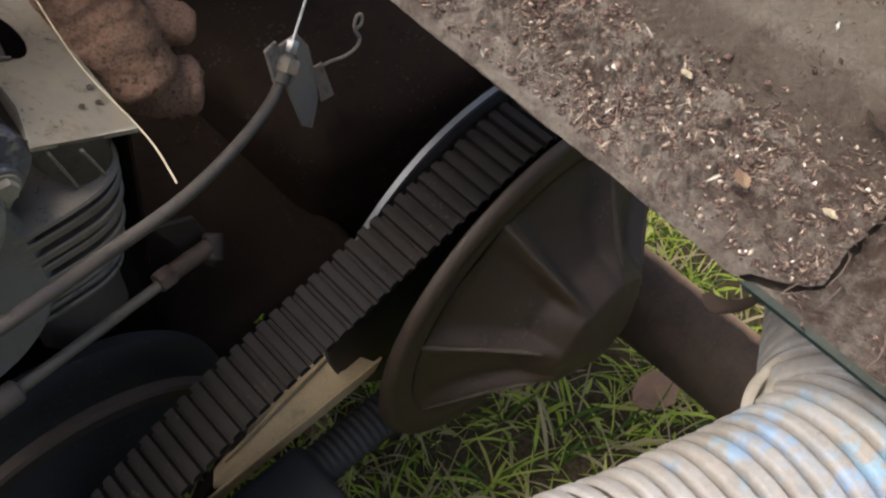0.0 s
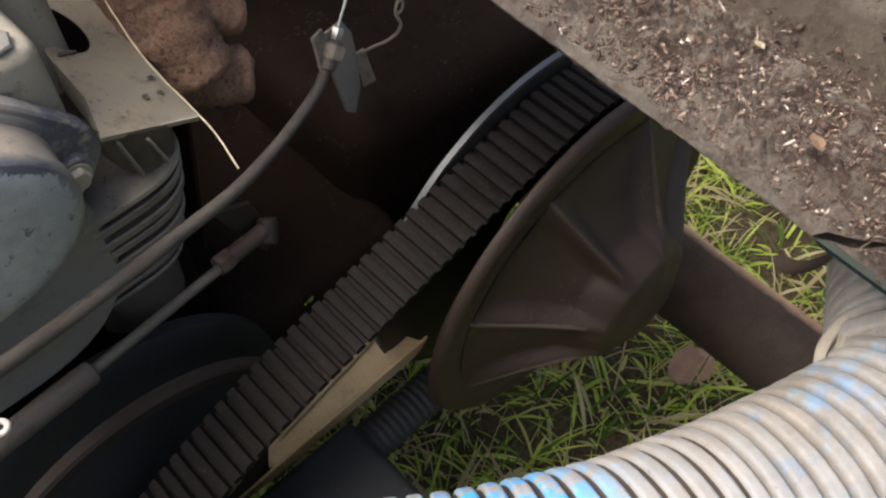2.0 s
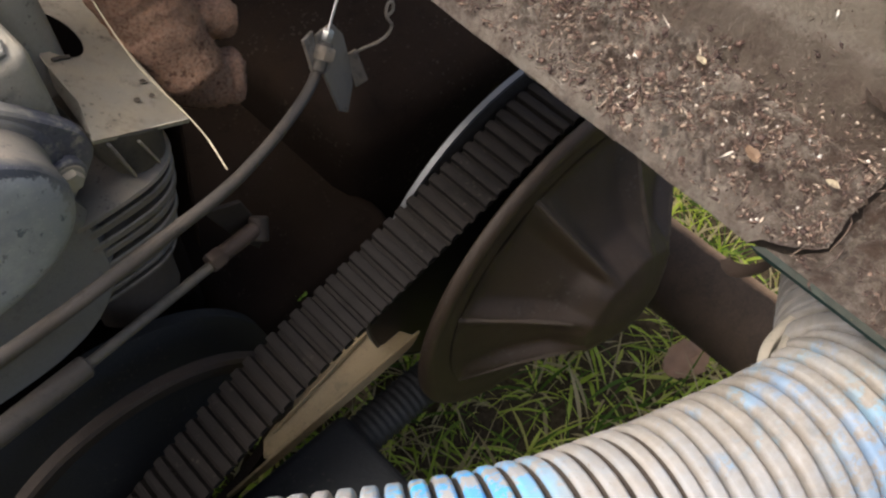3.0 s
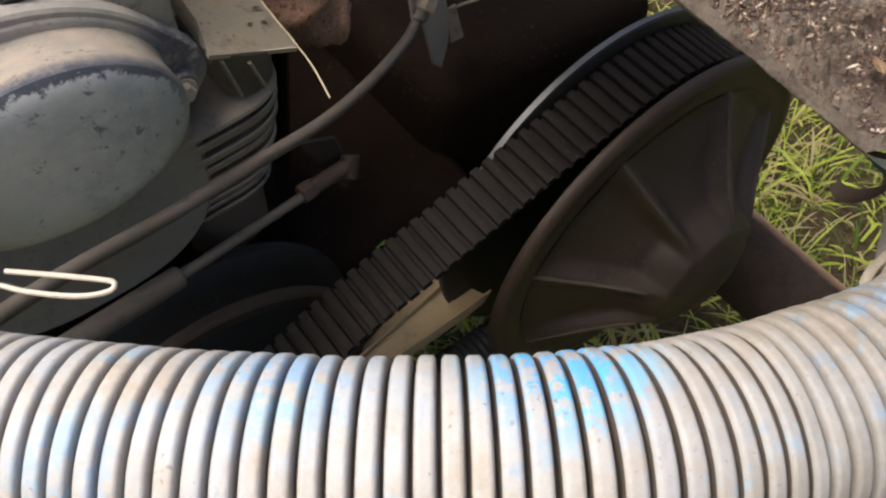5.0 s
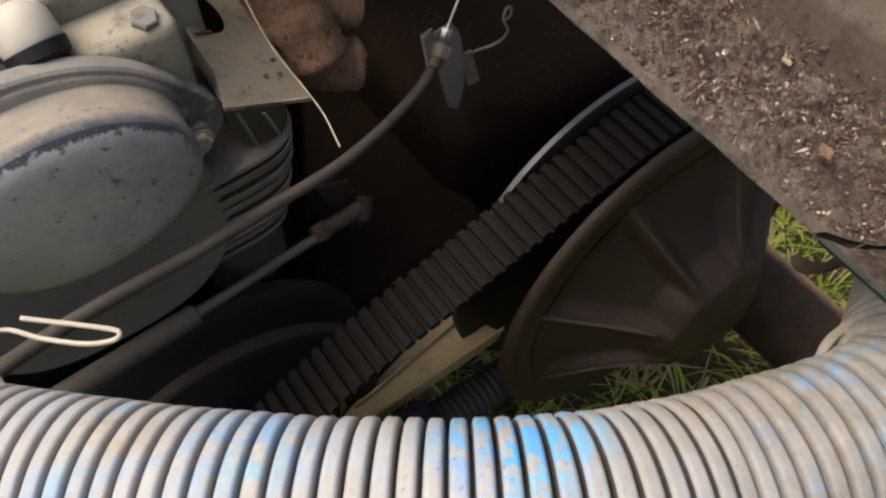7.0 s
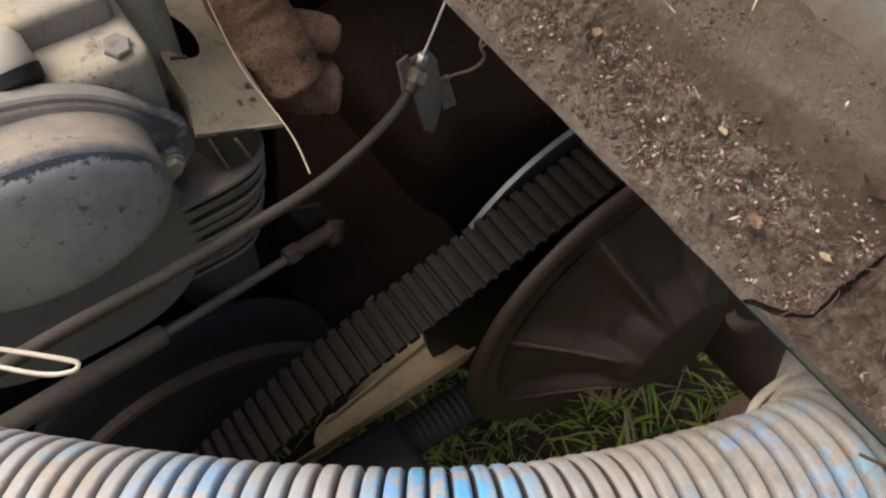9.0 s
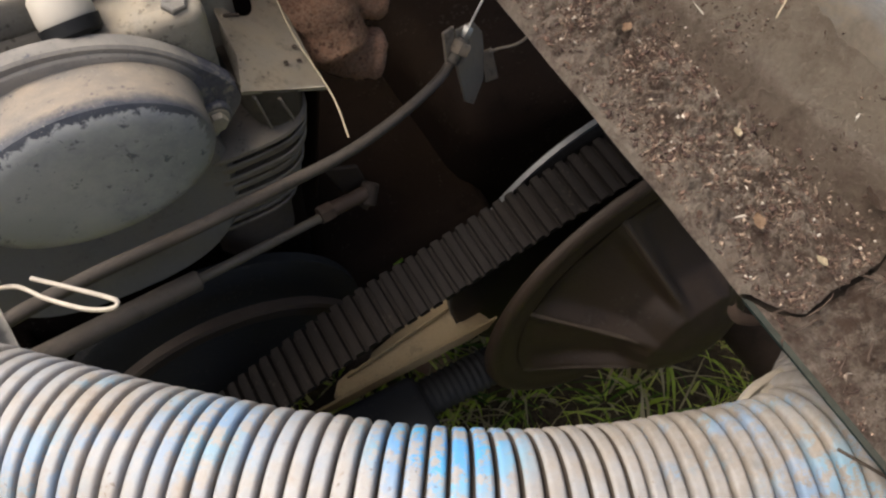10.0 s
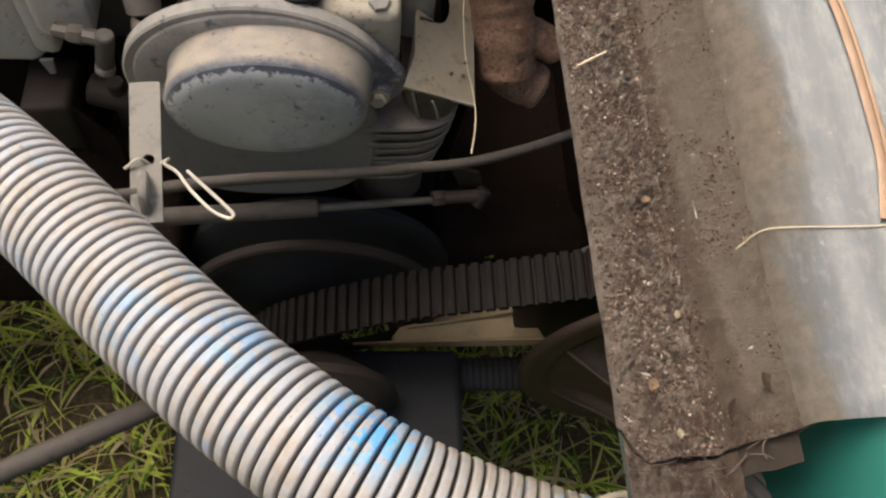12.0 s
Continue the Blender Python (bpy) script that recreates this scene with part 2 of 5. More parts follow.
def make_grass():
    m = Mat("grass_blades", 0.55, 0, 0.35)
    ramp = m.node("ShaderNodeValToRGB")
    e = ramp.color_ramp.elements
    e[0].position, e[0].color = 0.0, (0.05, 0.10, 0.015, 1)
    e[1].position, e[1].color = 1.0, (0.50, 0.40, 0.24, 1)
    for p, c in ((0.16, (0.12, 0.21, 0.025)), (0.24, (0.44, 0.56, 0.06)), (0.48, (0.60, 0.74, 0.12)), (0.62, (0.70, 0.68, 0.19)), (0.72, (0.40, 0.31, 0.16)), (0.86, (0.62, 0.52, 0.31))):
        el = e.new(p)
        el.color = (*c, 1)
    m.link(m.island(), ramp.inputs[0])
    c = m.mix(m.mul(m.ramp(m.noise(60, 3, 0.6), 0.35, 0.7), 0.2), ramp.outputs[0], (0.10, 0.13, 0.03))
    m.colour(c)
    m.b.inputs["Transmission Weight"].default_value = 0.0
    # light through the blade
    tr = m.node("ShaderNodeBsdfTranslucent")
    m.link(c, tr.inputs[0])
    mixs = m.node("ShaderNodeMixShader")
    mixs.inputs[0].default_value = 0.58
    out = m.t.nodes["Material Output"]
    m.link(m.b.outputs[0], mixs.inputs[1])
    m.link(tr.outputs[0], mixs.inputs[2])
    m.link(mixs.outputs[0], out.inputs[0])
    return m.m


def make_soil():
    m = Mat("soil_and_thatch", 0.95, 0, 0.1)
    a = m.ramp(m.noise(14, 6, 0.7), 0.35, 0.65)
    b = m.ramp(m.noise(130, 5, 0.75), 0.4, 0.65)
    c = m.mix(a, (0.032, 0.022, 0.014), (0.056, 0.041, 0.024))
    c = m.mix(m.mul(b, 0.5), c, (0.16, 0.122, 0.072))
    meadow = m.mix(m.ramp(m.noise(3.5, 6, 0.75), 0.35, 0.65), (0.105, 0.105, 0.055), (0.14, 0.135, 0.075))
    meadow = m.mix(m.mul(b, 0.5), meadow, (0.17, 0.165, 0.08))
    c = m.mix(m.near((0.2, 0.35, 0.0), 0.9, 1.1), meadow, c)
    m.colour(c).bump(m.noise(90, 5, 0.7), 0.9, 0.01)
    return m.m


def make_crumbs():
    m = Mat("dry_crumbs", 0.85, 0, 0.25)
    ramp = m.node("ShaderNodeValToRGB")
    e = ramp.color_ramp.elements
    ramp.color_ramp.interpolation = "CONSTANT"
    e[0].position, e[0].color = 0.0, (0.065, 0.042, 0.034, 1)
    e[1].position, e[1].color = 0.985, (0.55, 0.50, 0.42, 1)
    for p, c in ((0.34, (0.10, 0.062, 0.046)), (0.58, (0.165, 0.110, 0.080)), (0.78, (0.25, 0.185, 0.135)), (0.92, (0.35, 0.275, 0.205)), (0.972, (0.46, 0.40, 0.33))):
        el = e.new(p)
        el.color = (*c, 1)
    m.link(m.island(), ramp.inputs[0])
    m.colour(ramp.outputs[0])
    return m.m


def make_cowl():
    m = Mat("grey_satin_paint", 0.34, 0, 0.5)
    a = m.ramp(m.noise(16, 4, 0.6, stretch=(2.2, 0.16, 1)), 0.40, 0.60)
    f = m.ramp(m.noise(260, 5, 0.7, stretch=(1, 0.4, 1)), 0.48, 0.7)
    c = m.mix(a, (0.295, 0.315, 0.325), (0.150, 0.165, 0.175))
    c = m.mix(m.mul(f, 0.35), c, (0.52, 0.50, 0.46))
    # tan dust with a ragged edge along the foot of the cowl
    sep = m.node("ShaderNodeSeparateXYZ")
    m.link(m.pos, sep.inputs[0])
    out = m.mul(sep.outputs[0], m.mul(sep.outputs[1], 0.05), "ADD")
    out = m.mul(out, m.mul(m.mul(m.noise(42, 7, 0.74, stretch=(1, 0.45, 1)), 0.5, "SUBTRACT"), 0.048), "ADD")
    dirt = m.ramp(out, 0.060, 0.074, True)
    tan = m.mix(m.ramp(m.noise(140, 5, 0.7), 0.4, 0.65), (0.27, 0.222, 0.165), (0.185, 0.150, 0.112))
    c = m.mix(m.mul(dirt, 0.92), c, tan)
    c = m.mix(m.mul(m.spots(95, 0.04, 0.08), 0.6), c, (0.62, 0.60, 0.56))
    m.colour(c).bump(m.noise(120, 4, 0.6), 0.2, 0.001)
    m.roughness(m.mul(m.mul(m.mul(a, 0.16), 0.20, "ADD"), m.mul(dirt, 0.5), "ADD"))
    return m.m


M_DIRT, M_HOSE, M_RUST, M_COVER = make_dirt(), make_hose(), make_rust(), make_cover()
M_GRASS, M_SOIL, M_CRUMB, M_COWL = make_grass(), make_soil(), make_crumbs(), make_cowl()
M_GROOVE = plain("dark_groove_brown", (0.075, 0.058, 0.044), 0.9, 0, 200, 0.4)
M_BELT = dusty("belt_rubber", (0.0065, 0.0054, 0.0049), (0.0155, 0.0130, 0.0117), 0.85, 0.8, 0, 45, -0.1, 0.95, spec=0.12)
M_CAST = dusty("dusty_cast_alloy", (0.023, 0.0130, 0.0066), (0.043, 0.0285, 0.0172), 0.9, 0.6, 0.1, 40, 0.5, 0.95)
M_RIB = dusty("rubbed_cast_alloy", (0.039, 0.026, 0.0165), (0.068, 0.050, 0.034), 0.7, 0.7, 0.1, 70)
M_SHEAVE = dusty("oily_steel_sheave", (0.04, 0.036, 0.033), (0.07, 0.06, 0.052), 0.6, 0.42, 0.7, 80)
M_RIM = plain("bright_worn_rim", (0.13, 0.13, 0.135), 0.55, 1.0, 60, 0.3, 0.1)
M_PRIM = dusty("rusty_dark_sheave", (0.019, 0.0130, 0.0095), (0.034, 0.0232, 0.0170), 0.7, 0.7, 0.2, 70)
# mud and oil colours taken near black to carry the bay's shade
M_BAY = dusty("muddy_shaded_bay_metal", (0.016, 0.0100, 0.0066), (0.034, 0.0215, 0.0140), 0.7, 0.95, 0, 30, spec=0.06)
M_OIL_SHADE = dusty("oily_shaded_casting", (0.0090, 0.0059, 0.0043), (0.0200, 0.0130, 0.0092), 0.6, 0.85, 0, 40, spec=0.06)
M_BLACK = dusty("black_plastic", (0.0080, 0.0088, 0.0098), (0.0140, 0.0148, 0.0162), 0.6, 0.65, 0, 50, spec=0.3)
M_FIN = dusty("dusty_grey_alloy", (0.15, 0.132, 0.111), (0.29, 0.255, 0.212), 0.85, 0.8, 0.1, 50)
M_HEAD = dusty("dust_covered_alloy", (0.27, 0.255, 0.22), (0.42, 0.375, 0.30), 0.9, 0.85, 0.05, 45)
M_FLANGE = make_flange()
M_CASE = dusty("grimy_grey_case", (0.135, 0.131, 0.125), (0.21, 0.20, 0.186), 0.9, 0.8, 0, 45, -0.8, 0.6)
M_PUMP = dusty("dusty_pump_alloy", (0.42, 0.40, 0.37), (0.60, 0.57, 0.52), 0.95, 0.85, 0.05, 45, -1.4, 0.2)
M_BRKT = dusty("dusty_tan_bracket", (0.19, 0.155, 0.122), (0.29, 0.24, 0.185), 0.95, 0.8, 0, 70, -1.4, 0.2)
M_PLATE = dusty("dusty_sheet_steel", (0.31, 0.285, 0.24), (0.45, 0.40, 0.325), 0.85, 0.75, 0.1, 55)
M_STRIP = dusty("grey_sheet_strip", (0.195, 0.186, 0.170), (0.25, 0.234, 0.206), 0.8, 0.7, 0.1, 60)
M_CABLE = dusty("brown_dusty_sheath", (0.055, 0.046, 0.040), (0.115, 0.098, 0.083), 0.7, 0.7, 0, 80)
M_ROD = dusty("dull_grey_rod", (0.095, 0.085, 0.075), (0.145, 0.128, 0.108), 0.8, 0.6, 0.3, 80)
M_HUSK = plain("brown_husk", (0.09, 0.060, 0.042), 0.8, 0, 120, 0.5)
M_WIRE = plain("pale_wire", (0.50, 0.45, 0.38), 0.5, 0.2, 200, 0.25, 0.2)
M_STEEL = plain("worn_steel", (0.48, 0.47, 0.44), 0.4, 0.8, 120, 0.4)
M_ZINC = dusty("dusty_zinc_bolt", (0.42, 0.42, 0.40), (0.52, 0.49, 0.43), 0.6, 0.5, 0.4, 120)
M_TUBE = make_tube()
M_CREAM = dusty("cream_plastic", (0.36, 0.265, 0.135), (0.32, 0.23, 0.122), 0.5, 0.55, 0, 60)
M_GREEN = plain("teal_body_paint", (0.05, 0.29, 0.235), 0.2, 0, 20, 0.15, 0.05)
M_GREENDIRT = dusty("teal_dirty_paint", (0.018, 0.055, 0.047), (0.11, 0.10, 0.08), 0.8, 0.7, 0, 60, 0.1, 0.6)
M_WHITE = plain("off_white_plug", (0.50, 0.46, 0.39), 0.6, 0, 60, 0.15, 0.1)
M_LEAF = plain("dead_leaf", (0.44, 0.275, 0.175), 0.75, 0, 60, 0.5, 0.4)
M_STRAW = plain("dry_stalk", (0.60, 0.50, 0.34), 0.7, 0, 120, 0.3)
M_WEED = plain("weed_green", (0.30, 0.46, 0.06), 0.6, 0, 200, 0.4, 0.2)
M_REED = plain("brown_reed_skin", (0.36, 0.235, 0.145), 0.6, 0, 90, 0.45)
M_SLEEVE = dusty("dusty_cloth", (0.25, 0.225, 0.185), (0.36, 0.315, 0.25), 0.7, 0.95, 0, 70, spec=0.1)
M_FITTING = plain("brown_brass_fitting", (0.050, 0.032, 0.022), 0.65, 0.2, 120, 0.4)

# ---------------- mesh helpers ----------------


def finish(bm, name, mats, smooth=35):
    me = bpy.data.meshes.new(name)
    bmesh.ops.recalc_face_normals(bm, faces=bm.faces)
    bm.to_mesh(me)
    bm.free()
    for mt in mats if isinstance(mats, (list, tuple)) else [mats]:
        me.materials.append(mt)
    if smooth:
        me.polygons.foreach_set("use_smooth", [True] * len(me.polygons))
        me.set_sharp_from_angle(angle=radians(smooth))
    return me


def thing(name, label, category, group="", kind="", at=(0, 0, 0)):
    ob = new(name)
    ob.location = at
    return tagged(ob, label, category, group, kind)


def part(name, bm, mat, parent=None, label="", smooth=35):
    """Links a bmesh, given in world metres, as one mesh under a thing or a part."""
    ob = new(name, finish(bm, name, mat, smooth))
    if parent:
        ob.parent = parent
        ob.matrix_parent_inverse = world_of(parent).inverted()
    return tagged(ob, label)


def world_of(ob):
    m = ob.matrix_parent_inverse @ ob.matrix_basis if ob.parent else ob.matrix_basis
    return world_of(ob.parent) @ m if ob.parent else m.copy()


def solo(name, bm, mat, label, category, group="", kind="", smooth=35):
    return tagged(new(name, finish(bm, name, mat, smooth)), label, category, group, kind)


def box(lo, hi, bevel=0.002, segs=2, m=None, bm=None):
    own = bmesh.new()
    r = bmesh.ops.create_cube(own, size=1)
    c, s = (Vector(lo) + Vector(hi)) / 2, Vector(hi) - Vector(lo)
    for v in r["verts"]:
        v.co = Vector((v.co.x * s.x, v.co.y * s.y, v.co.z * s.z)) + c
    if bevel:
        bmesh.ops.bevel(own, geom=own.edges[:], offset=bevel, segments=segs, profile=0.5, affect="EDGES")
    if m:
        own.transform(m)
    return join(bm, own)


def join(bm, own):
    if bm is None:
        return own
    me = bpy.data.meshes.new("tmp")
    own.to_mesh(me)
    own.free()
    bm.from_mesh(me)
    bpy.data.meshes.remove(me)
    return bm


def spline(points, step):
    """Points evenly spaced on a smooth line through the given ones."""
    p = [Vector(q) for q in points]
    p = [2 * p[0] - p[1]] + p + [2 * p[-1] - p[-2]]
    fine = []
    for a, b, c, d in zip(p, p[1:], p[2:], p[3:]):
        for i in range(24):
            t = i / 24
            fine.append(0.5 * ((2 * b) + (c - a) * t + (2 * a - 5 * b + 4 * c - d) * t * t + (3 * b - a - 3 * c + d) * t ** 3))
    fine.append(p[-2])
    far = [0.0]
    for a, b in zip(fine, fine[1:]):
        far.append(far[-1] + (b - a).length)
    out, k, n = [], 0, max(2, int(round(far[-1] / step)))
    for i in range(n + 1):
        s = far[-1] * i / n
        while k < len(far) - 2 and far[k + 1] < s:
            k += 1
        f = (s - far[k]) / max(1e-9, far[k + 1] - far[k])
        out.append(fine[k].lerp(fine[k + 1], f))
    return out


def sweep(line, radius, segs=12, caps=True, bm=None, wobble=0.0, flat=1.0):
    """A tube along a line of points; radius: one number, a list, or a function of the point's index."""
    bm = bm or bmesh.new()
    up, rings = None, []
    n = len(line)
    for i, c in enumerate(line):
        d = (line[min(i + 1, n - 1)] - line[max(i - 1, 0)]).normalized()
        if up is None:
            up = d.orthogonal().normalized() if abs(d.z) > 0.9 else (Vector((0, 0, 1)) - d * d.z).normalized()
        up = (up - d * up.dot(d)).normalized()
        side = d.cross(up)
        r = radius(i) if callable(radius) else radius[i] if isinstance(radius, (list, tuple)) else radius
        ring = []
        for k in range(segs):
            a = 2 * math.pi * k / segs
            q = r
            if wobble:
                q += wobble * noise.noise(Vector((c.x * 60 + math.cos(a) * 1.5, c.y * 60 + math.sin(a) * 1.5, c.z * 60)))
            ring.append(bm.verts.new(c + side * (math.cos(a) * q) + up * (math.sin(a) * q * flat)))
        rings.append(ring)
    for a, b in zip(rings, rings[1:]):
        for k in range(segs):
            bm.faces.new((a[k], a[(k + 1) % segs], b[(k + 1) % segs], b[k]))
    if caps:
        bm.faces.new(rings[0][::-1])
        bm.faces.new(rings[-1])
    return bm


def rod(a, b, r, segs=14, bm=None, r2=None):
    a, b = Vector(a), Vector(b)
    d = (b - a).normalized() * min(0.0012, r * 0.25, (b - a).length * 0.2)
    r2 = r if r2 is None else r2
    return sweep([a, a + d * 0.01, a + d, b - d, b - d * 0.01, b], [r * 0.6, r - d.length * 0.8, r, r2, r2 - d.length * 0.8, r2 * 0.6], segs, True, bm)


def lathe(profile, centre, axis="y", segs=64, bm=None, a0=0.0, a1=360.0):
    """Turns (along, radius) pairs round an axis through centre."""
    bm = bm or bmesh.new()
    c = Vector(centre)
    full = abs(a1 - a0) > 359
    n = segs if full else segs + 1
    rings = []
    for k in range(n):
        a = radians(a0 + (a1 - a0) * k / segs)
        ca, sa = math.cos(a), math.sin(a)
        row = []
        for s, r in profile:
            o = {"y": (r * ca, s, r * sa), "z": (r * ca, r * sa, s), "x": (s, r * ca, r * sa)}[axis]
            row.append(bm.verts.new(c + Vector(o)))
        rings.append(row)
    for k in range(n if full else n - 1):
        a, b = rings[k], rings[(k + 1) % n]
        for j in range(len(profile) - 1):
            bm.faces.new((a[j], a[j + 1], b[j + 1], b[j]))
    bmesh.ops.remove_doubles(bm, verts=bm.verts, dist=1e-6)
    return bm


def loft(rings, caps=True, bm=None):
    bm = bm or bmesh.new()
    rows = [[bm.verts.new(q) for q in ring] for ring in rings]
    n = len(rows[0])
    for a, b in zip(rows, rows[1:]):
        for k in range(n):
            bm.faces.new((a[k], a[(k + 1) % n], b[(k + 1) % n], b[k]))
    if caps:
        bm.faces.new(rows[0][::-1])
        bm.faces.new(rows[-1])
    return bm


def oval(cx, y, cz, a, b, n=72, power=2.0):
    out = []
    for k in range(n):
        t = 2 * math.pi * k / n
        c, s = math.cos(t), math.sin(t)
        out.append(Vector((cx + a * math.copysign(abs(c) ** (2 / power), c), y, cz + b * math.copysign(abs(s) ** (2 / power), s))))
    return out


def slab(outline, thick, normal=None, bevel=0.0006):
    """A flat sheet with the given outline and thickness."""
    bm = bmesh.new()
    vs = [bm.verts.new(Vector(p)) for p in outline]
    f = bm.faces.new(vs)
    f.normal_update()
    n = Vector(normal) if normal else f.normal
    r = bmesh.ops.extrude_face_region(bm, geom=[f])
    for v in r["geom"]:
        if isinstance(v, bmesh.types.BMVert):
            v.co -= n.normalized() * thick
    if bevel:
        bmesh.ops.bevel(bm, geom=bm.edges[:], offset=bevel, segments=1, affect="EDGES")
    return bm


def hexbolt(parent, at, axis, r=0.0075, h=0.006, name="bolt", washer=True, mat=None):
    """A hexagon head with a flange washer, its top looking along axis."""
    axis = Vector(axis).normalized()
    q = axis.to_track_quat("Z", "Y").to_matrix().to_4x4()
    bm = bmesh.new()
    rows = []
    for z, s in ((0, 1), (h * 0.8, 1), (h, 0.86)):
        rows.append([Vector((r * s * math.cos(math.pi / 3 * k), r * s * math.sin(math.pi / 3 * k), z)) for k in range(6)])
    loft(rows, True, bm)
    if washer:
        w = lathe([(-0.0015, 0), (-0.0015, r * 1.3), (-0.0003, r * 1.38), (0.0006, r * 1.2), (0.0006, 0)], (0, 0, 0), "z", 20)
        join(bm, w)
    bm.transform(Matrix.Translation(Vector(at)) @ q)
    return part(name, bm, mat or M_ZINC, parent)


def chunk(lo, hi, bevel, m=None, knobs=0.0):
    """A cast lump: a bevelled block, slightly out of true."""
    bm = box(lo, hi, bevel, 3, m)
    for v in bm.verts:
        v.co += Vector((noise.noise(v.co * 45), noise.noise(v.co * 45 + Vector((7, 0, 0))), noise.noise(v.co * 45 + Vector((0, 9, 0))))) * knobs
    return bm


# ---------------- ground ----------------


def build_ground():
    bm = bmesh.new()
    n = 60
    # one sheet: fine near the place, coarse out to the horizon
    xs = [-220, -40, -8, -2.5] + [-1.2 + 3.2 * i / n for i in range(n + 1)] + [3.2, 9, 40, 220]
    ys = [-220, -40, -8, -2.0] + [-0.8 + 2.8 * i / n for i in range(n + 1)] + [3.2, 9, 40, 220]
    rows = [[bm.verts.new((x, y, 0.016 * noise.noise(Vector((x * 5, y * 5, 0))) + 0.008 * noise.noise(Vector((x * 19, y * 19, 3))) - 0.006)) for x in xs] for y in ys]
    for a, b in zip(rows, rows[1:]):
        for k in range(len(xs) - 1):
            bm.faces.new((a[k], a[k + 1], b[k + 1], b[k]))
    ob = solo("ground", bm, M_SOIL, "brown soil with dry thatch under the grass", "ground", kind="structure")
    return ob


def build_grass():
    rng = np.random.default_rng(5)
    tufts = []
    for _ in range(3200):
        x, y = rng.uniform(-0.95, 1.3), rng.uniform(-0.45, 1.1)
        dens = 0.92 + 1.0 * noise.noise(Vector((x * 11.0, y * 11.0, 4.3)))
        if rng.random() < dens:
            tufts.append((x, y))
    # thinner out into the meadow
    for _ in range(2200):
        r, a = 0.9 + abs(rng.normal(0, 0.9)), rng.uniform(0, 2 * math.pi)
        tufts.append((0.2 + r * math.cos(a), 0.35 + r * math.sin(a)))
    verts, faces = [], []
    for tx, ty in tufts:
        count = rng.integers(7, 22)
        for _ in range(count):
            ang = rng.uniform(0, 2 * math.pi)
            off = rng.exponential(0.013)
            x, y = tx + off * math.cos(ang), ty + off * math.sin(ang)
            ang2 = ang + rng.normal(0, 0.7)
            length = rng.uniform(0.02, 0.045) if rng.random() < 0.5 else rng.uniform(0.04, 0.11)
            lean = rng.uniform(0.35, 1.4)
            w = rng.uniform(0.0005, 0.0013) if rng.random() < 0.6 else rng.uniform(0.0013, 0.0029)
            side = np.array([-math.sin(ang2), math.cos(ang2), 0])
            ahead = np.array([math.cos(ang2), math.sin(ang2), 0])
            p, el = np.array([x, y, -0.004]), math.pi / 2 - lean * 0.35
            k0 = len(verts)
            segs = 4
            for s in range(segs + 1):
                f = s / segs
                ww = w * (0.75 + 0.5 * f) if f < 0.5 else w * (1 - ((f - 0.5) / 0.5) ** 1.6 * 0.97)
                verts += [tuple(p - side * ww), tuple(p + side * ww)]
                el -= lean * 0.42
                p = p + (ahead * math.cos(el) + np.array([0, 0, math.sin(el)])) * length / segs
                p[2] = max(p[2], 0.004)
            for s in range(segs):
                a = k0 + 2 * s
                faces.append((a, a + 1, a + 3, a + 2))
    me = bpy.data.meshes.new("grass")
    me.from_pydata(verts, [], faces)
    me.materials.append(M_GRASS)
    me.polygons.foreach_set("use_smooth", [True] * len(me.polygons))
    return tagged(new("grass", me), "uneven green grass with yellow and dry blades", "grass", kind="stuff")


def leaf(name, at, size, turn, label, mat=None, curl=0.3):
    bm = bmesh.new()
    nu, nv = 15, 7
    grid = []
    for i in range(nu):
        u = i / (nu - 1)
        half = 0.5 * math.sin(math.pi * min(1, u * 0.94 + 0.04)) ** 0.75 * 0.72
        row = []
        for j in range(nv):
            v = (j / (nv - 1) * 2 - 1)
            z = curl * (v * half) ** 2 * 1.6 + curl * 0.35 * (u - 0.5) ** 2 + 0.09 * noise.noise(Vector((u * 4, v * 2.2, size * 90))) + 0.04 * noise.noise(Vector((u * 11, v * 6, size * 50)))
            row.append(bm.verts.new(((u - 0.5) * size, v * half * size * (1 + 0.06 * math.sin(u * 23) + 0.05 * math.sin(u * 51)), z * size)))
        grid.append(row)
    for a, b in zip(grid, grid[1:]):
        for j in range(nv - 1):
            bm.faces.new((a[j], a[j + 1], b[j + 1], b[j]))
    bmesh.ops.solidify(bm, geom=bm.faces[:], thickness=0.0004)
    bm.transform(pose(*at, 8, -6, turn))
    return solo(name, bm, mat or M_LEAF, label, "leaf", "fallen leaves")


# ---------------- bodywork ----------------


# cross-section of the wing flange from its inner edge: out, up
WING = [(0.004, 0.0014), (0.012, 0.0042), (0.020, 0.0072), (0.026, 0.0098), (0.0290, 0.0122), (0.0308, 0.0112), (0.0325, 0.0142), (0.0350, 0.0205), (0.0380, 0.0262), (0.0420, 0.0325), (0.0460, 0.0400), (0.0505, 0.0480)]


def along(x):
    pts = [(0.0, 0.0)] + WING
    for (x0, z0), (x1, z1) in zip(pts, pts[1:]):
        if x <= x1:
            return z0 + (z1 - z0) * (x - x0) / (x1 - x0)
    return pts[-1][1]


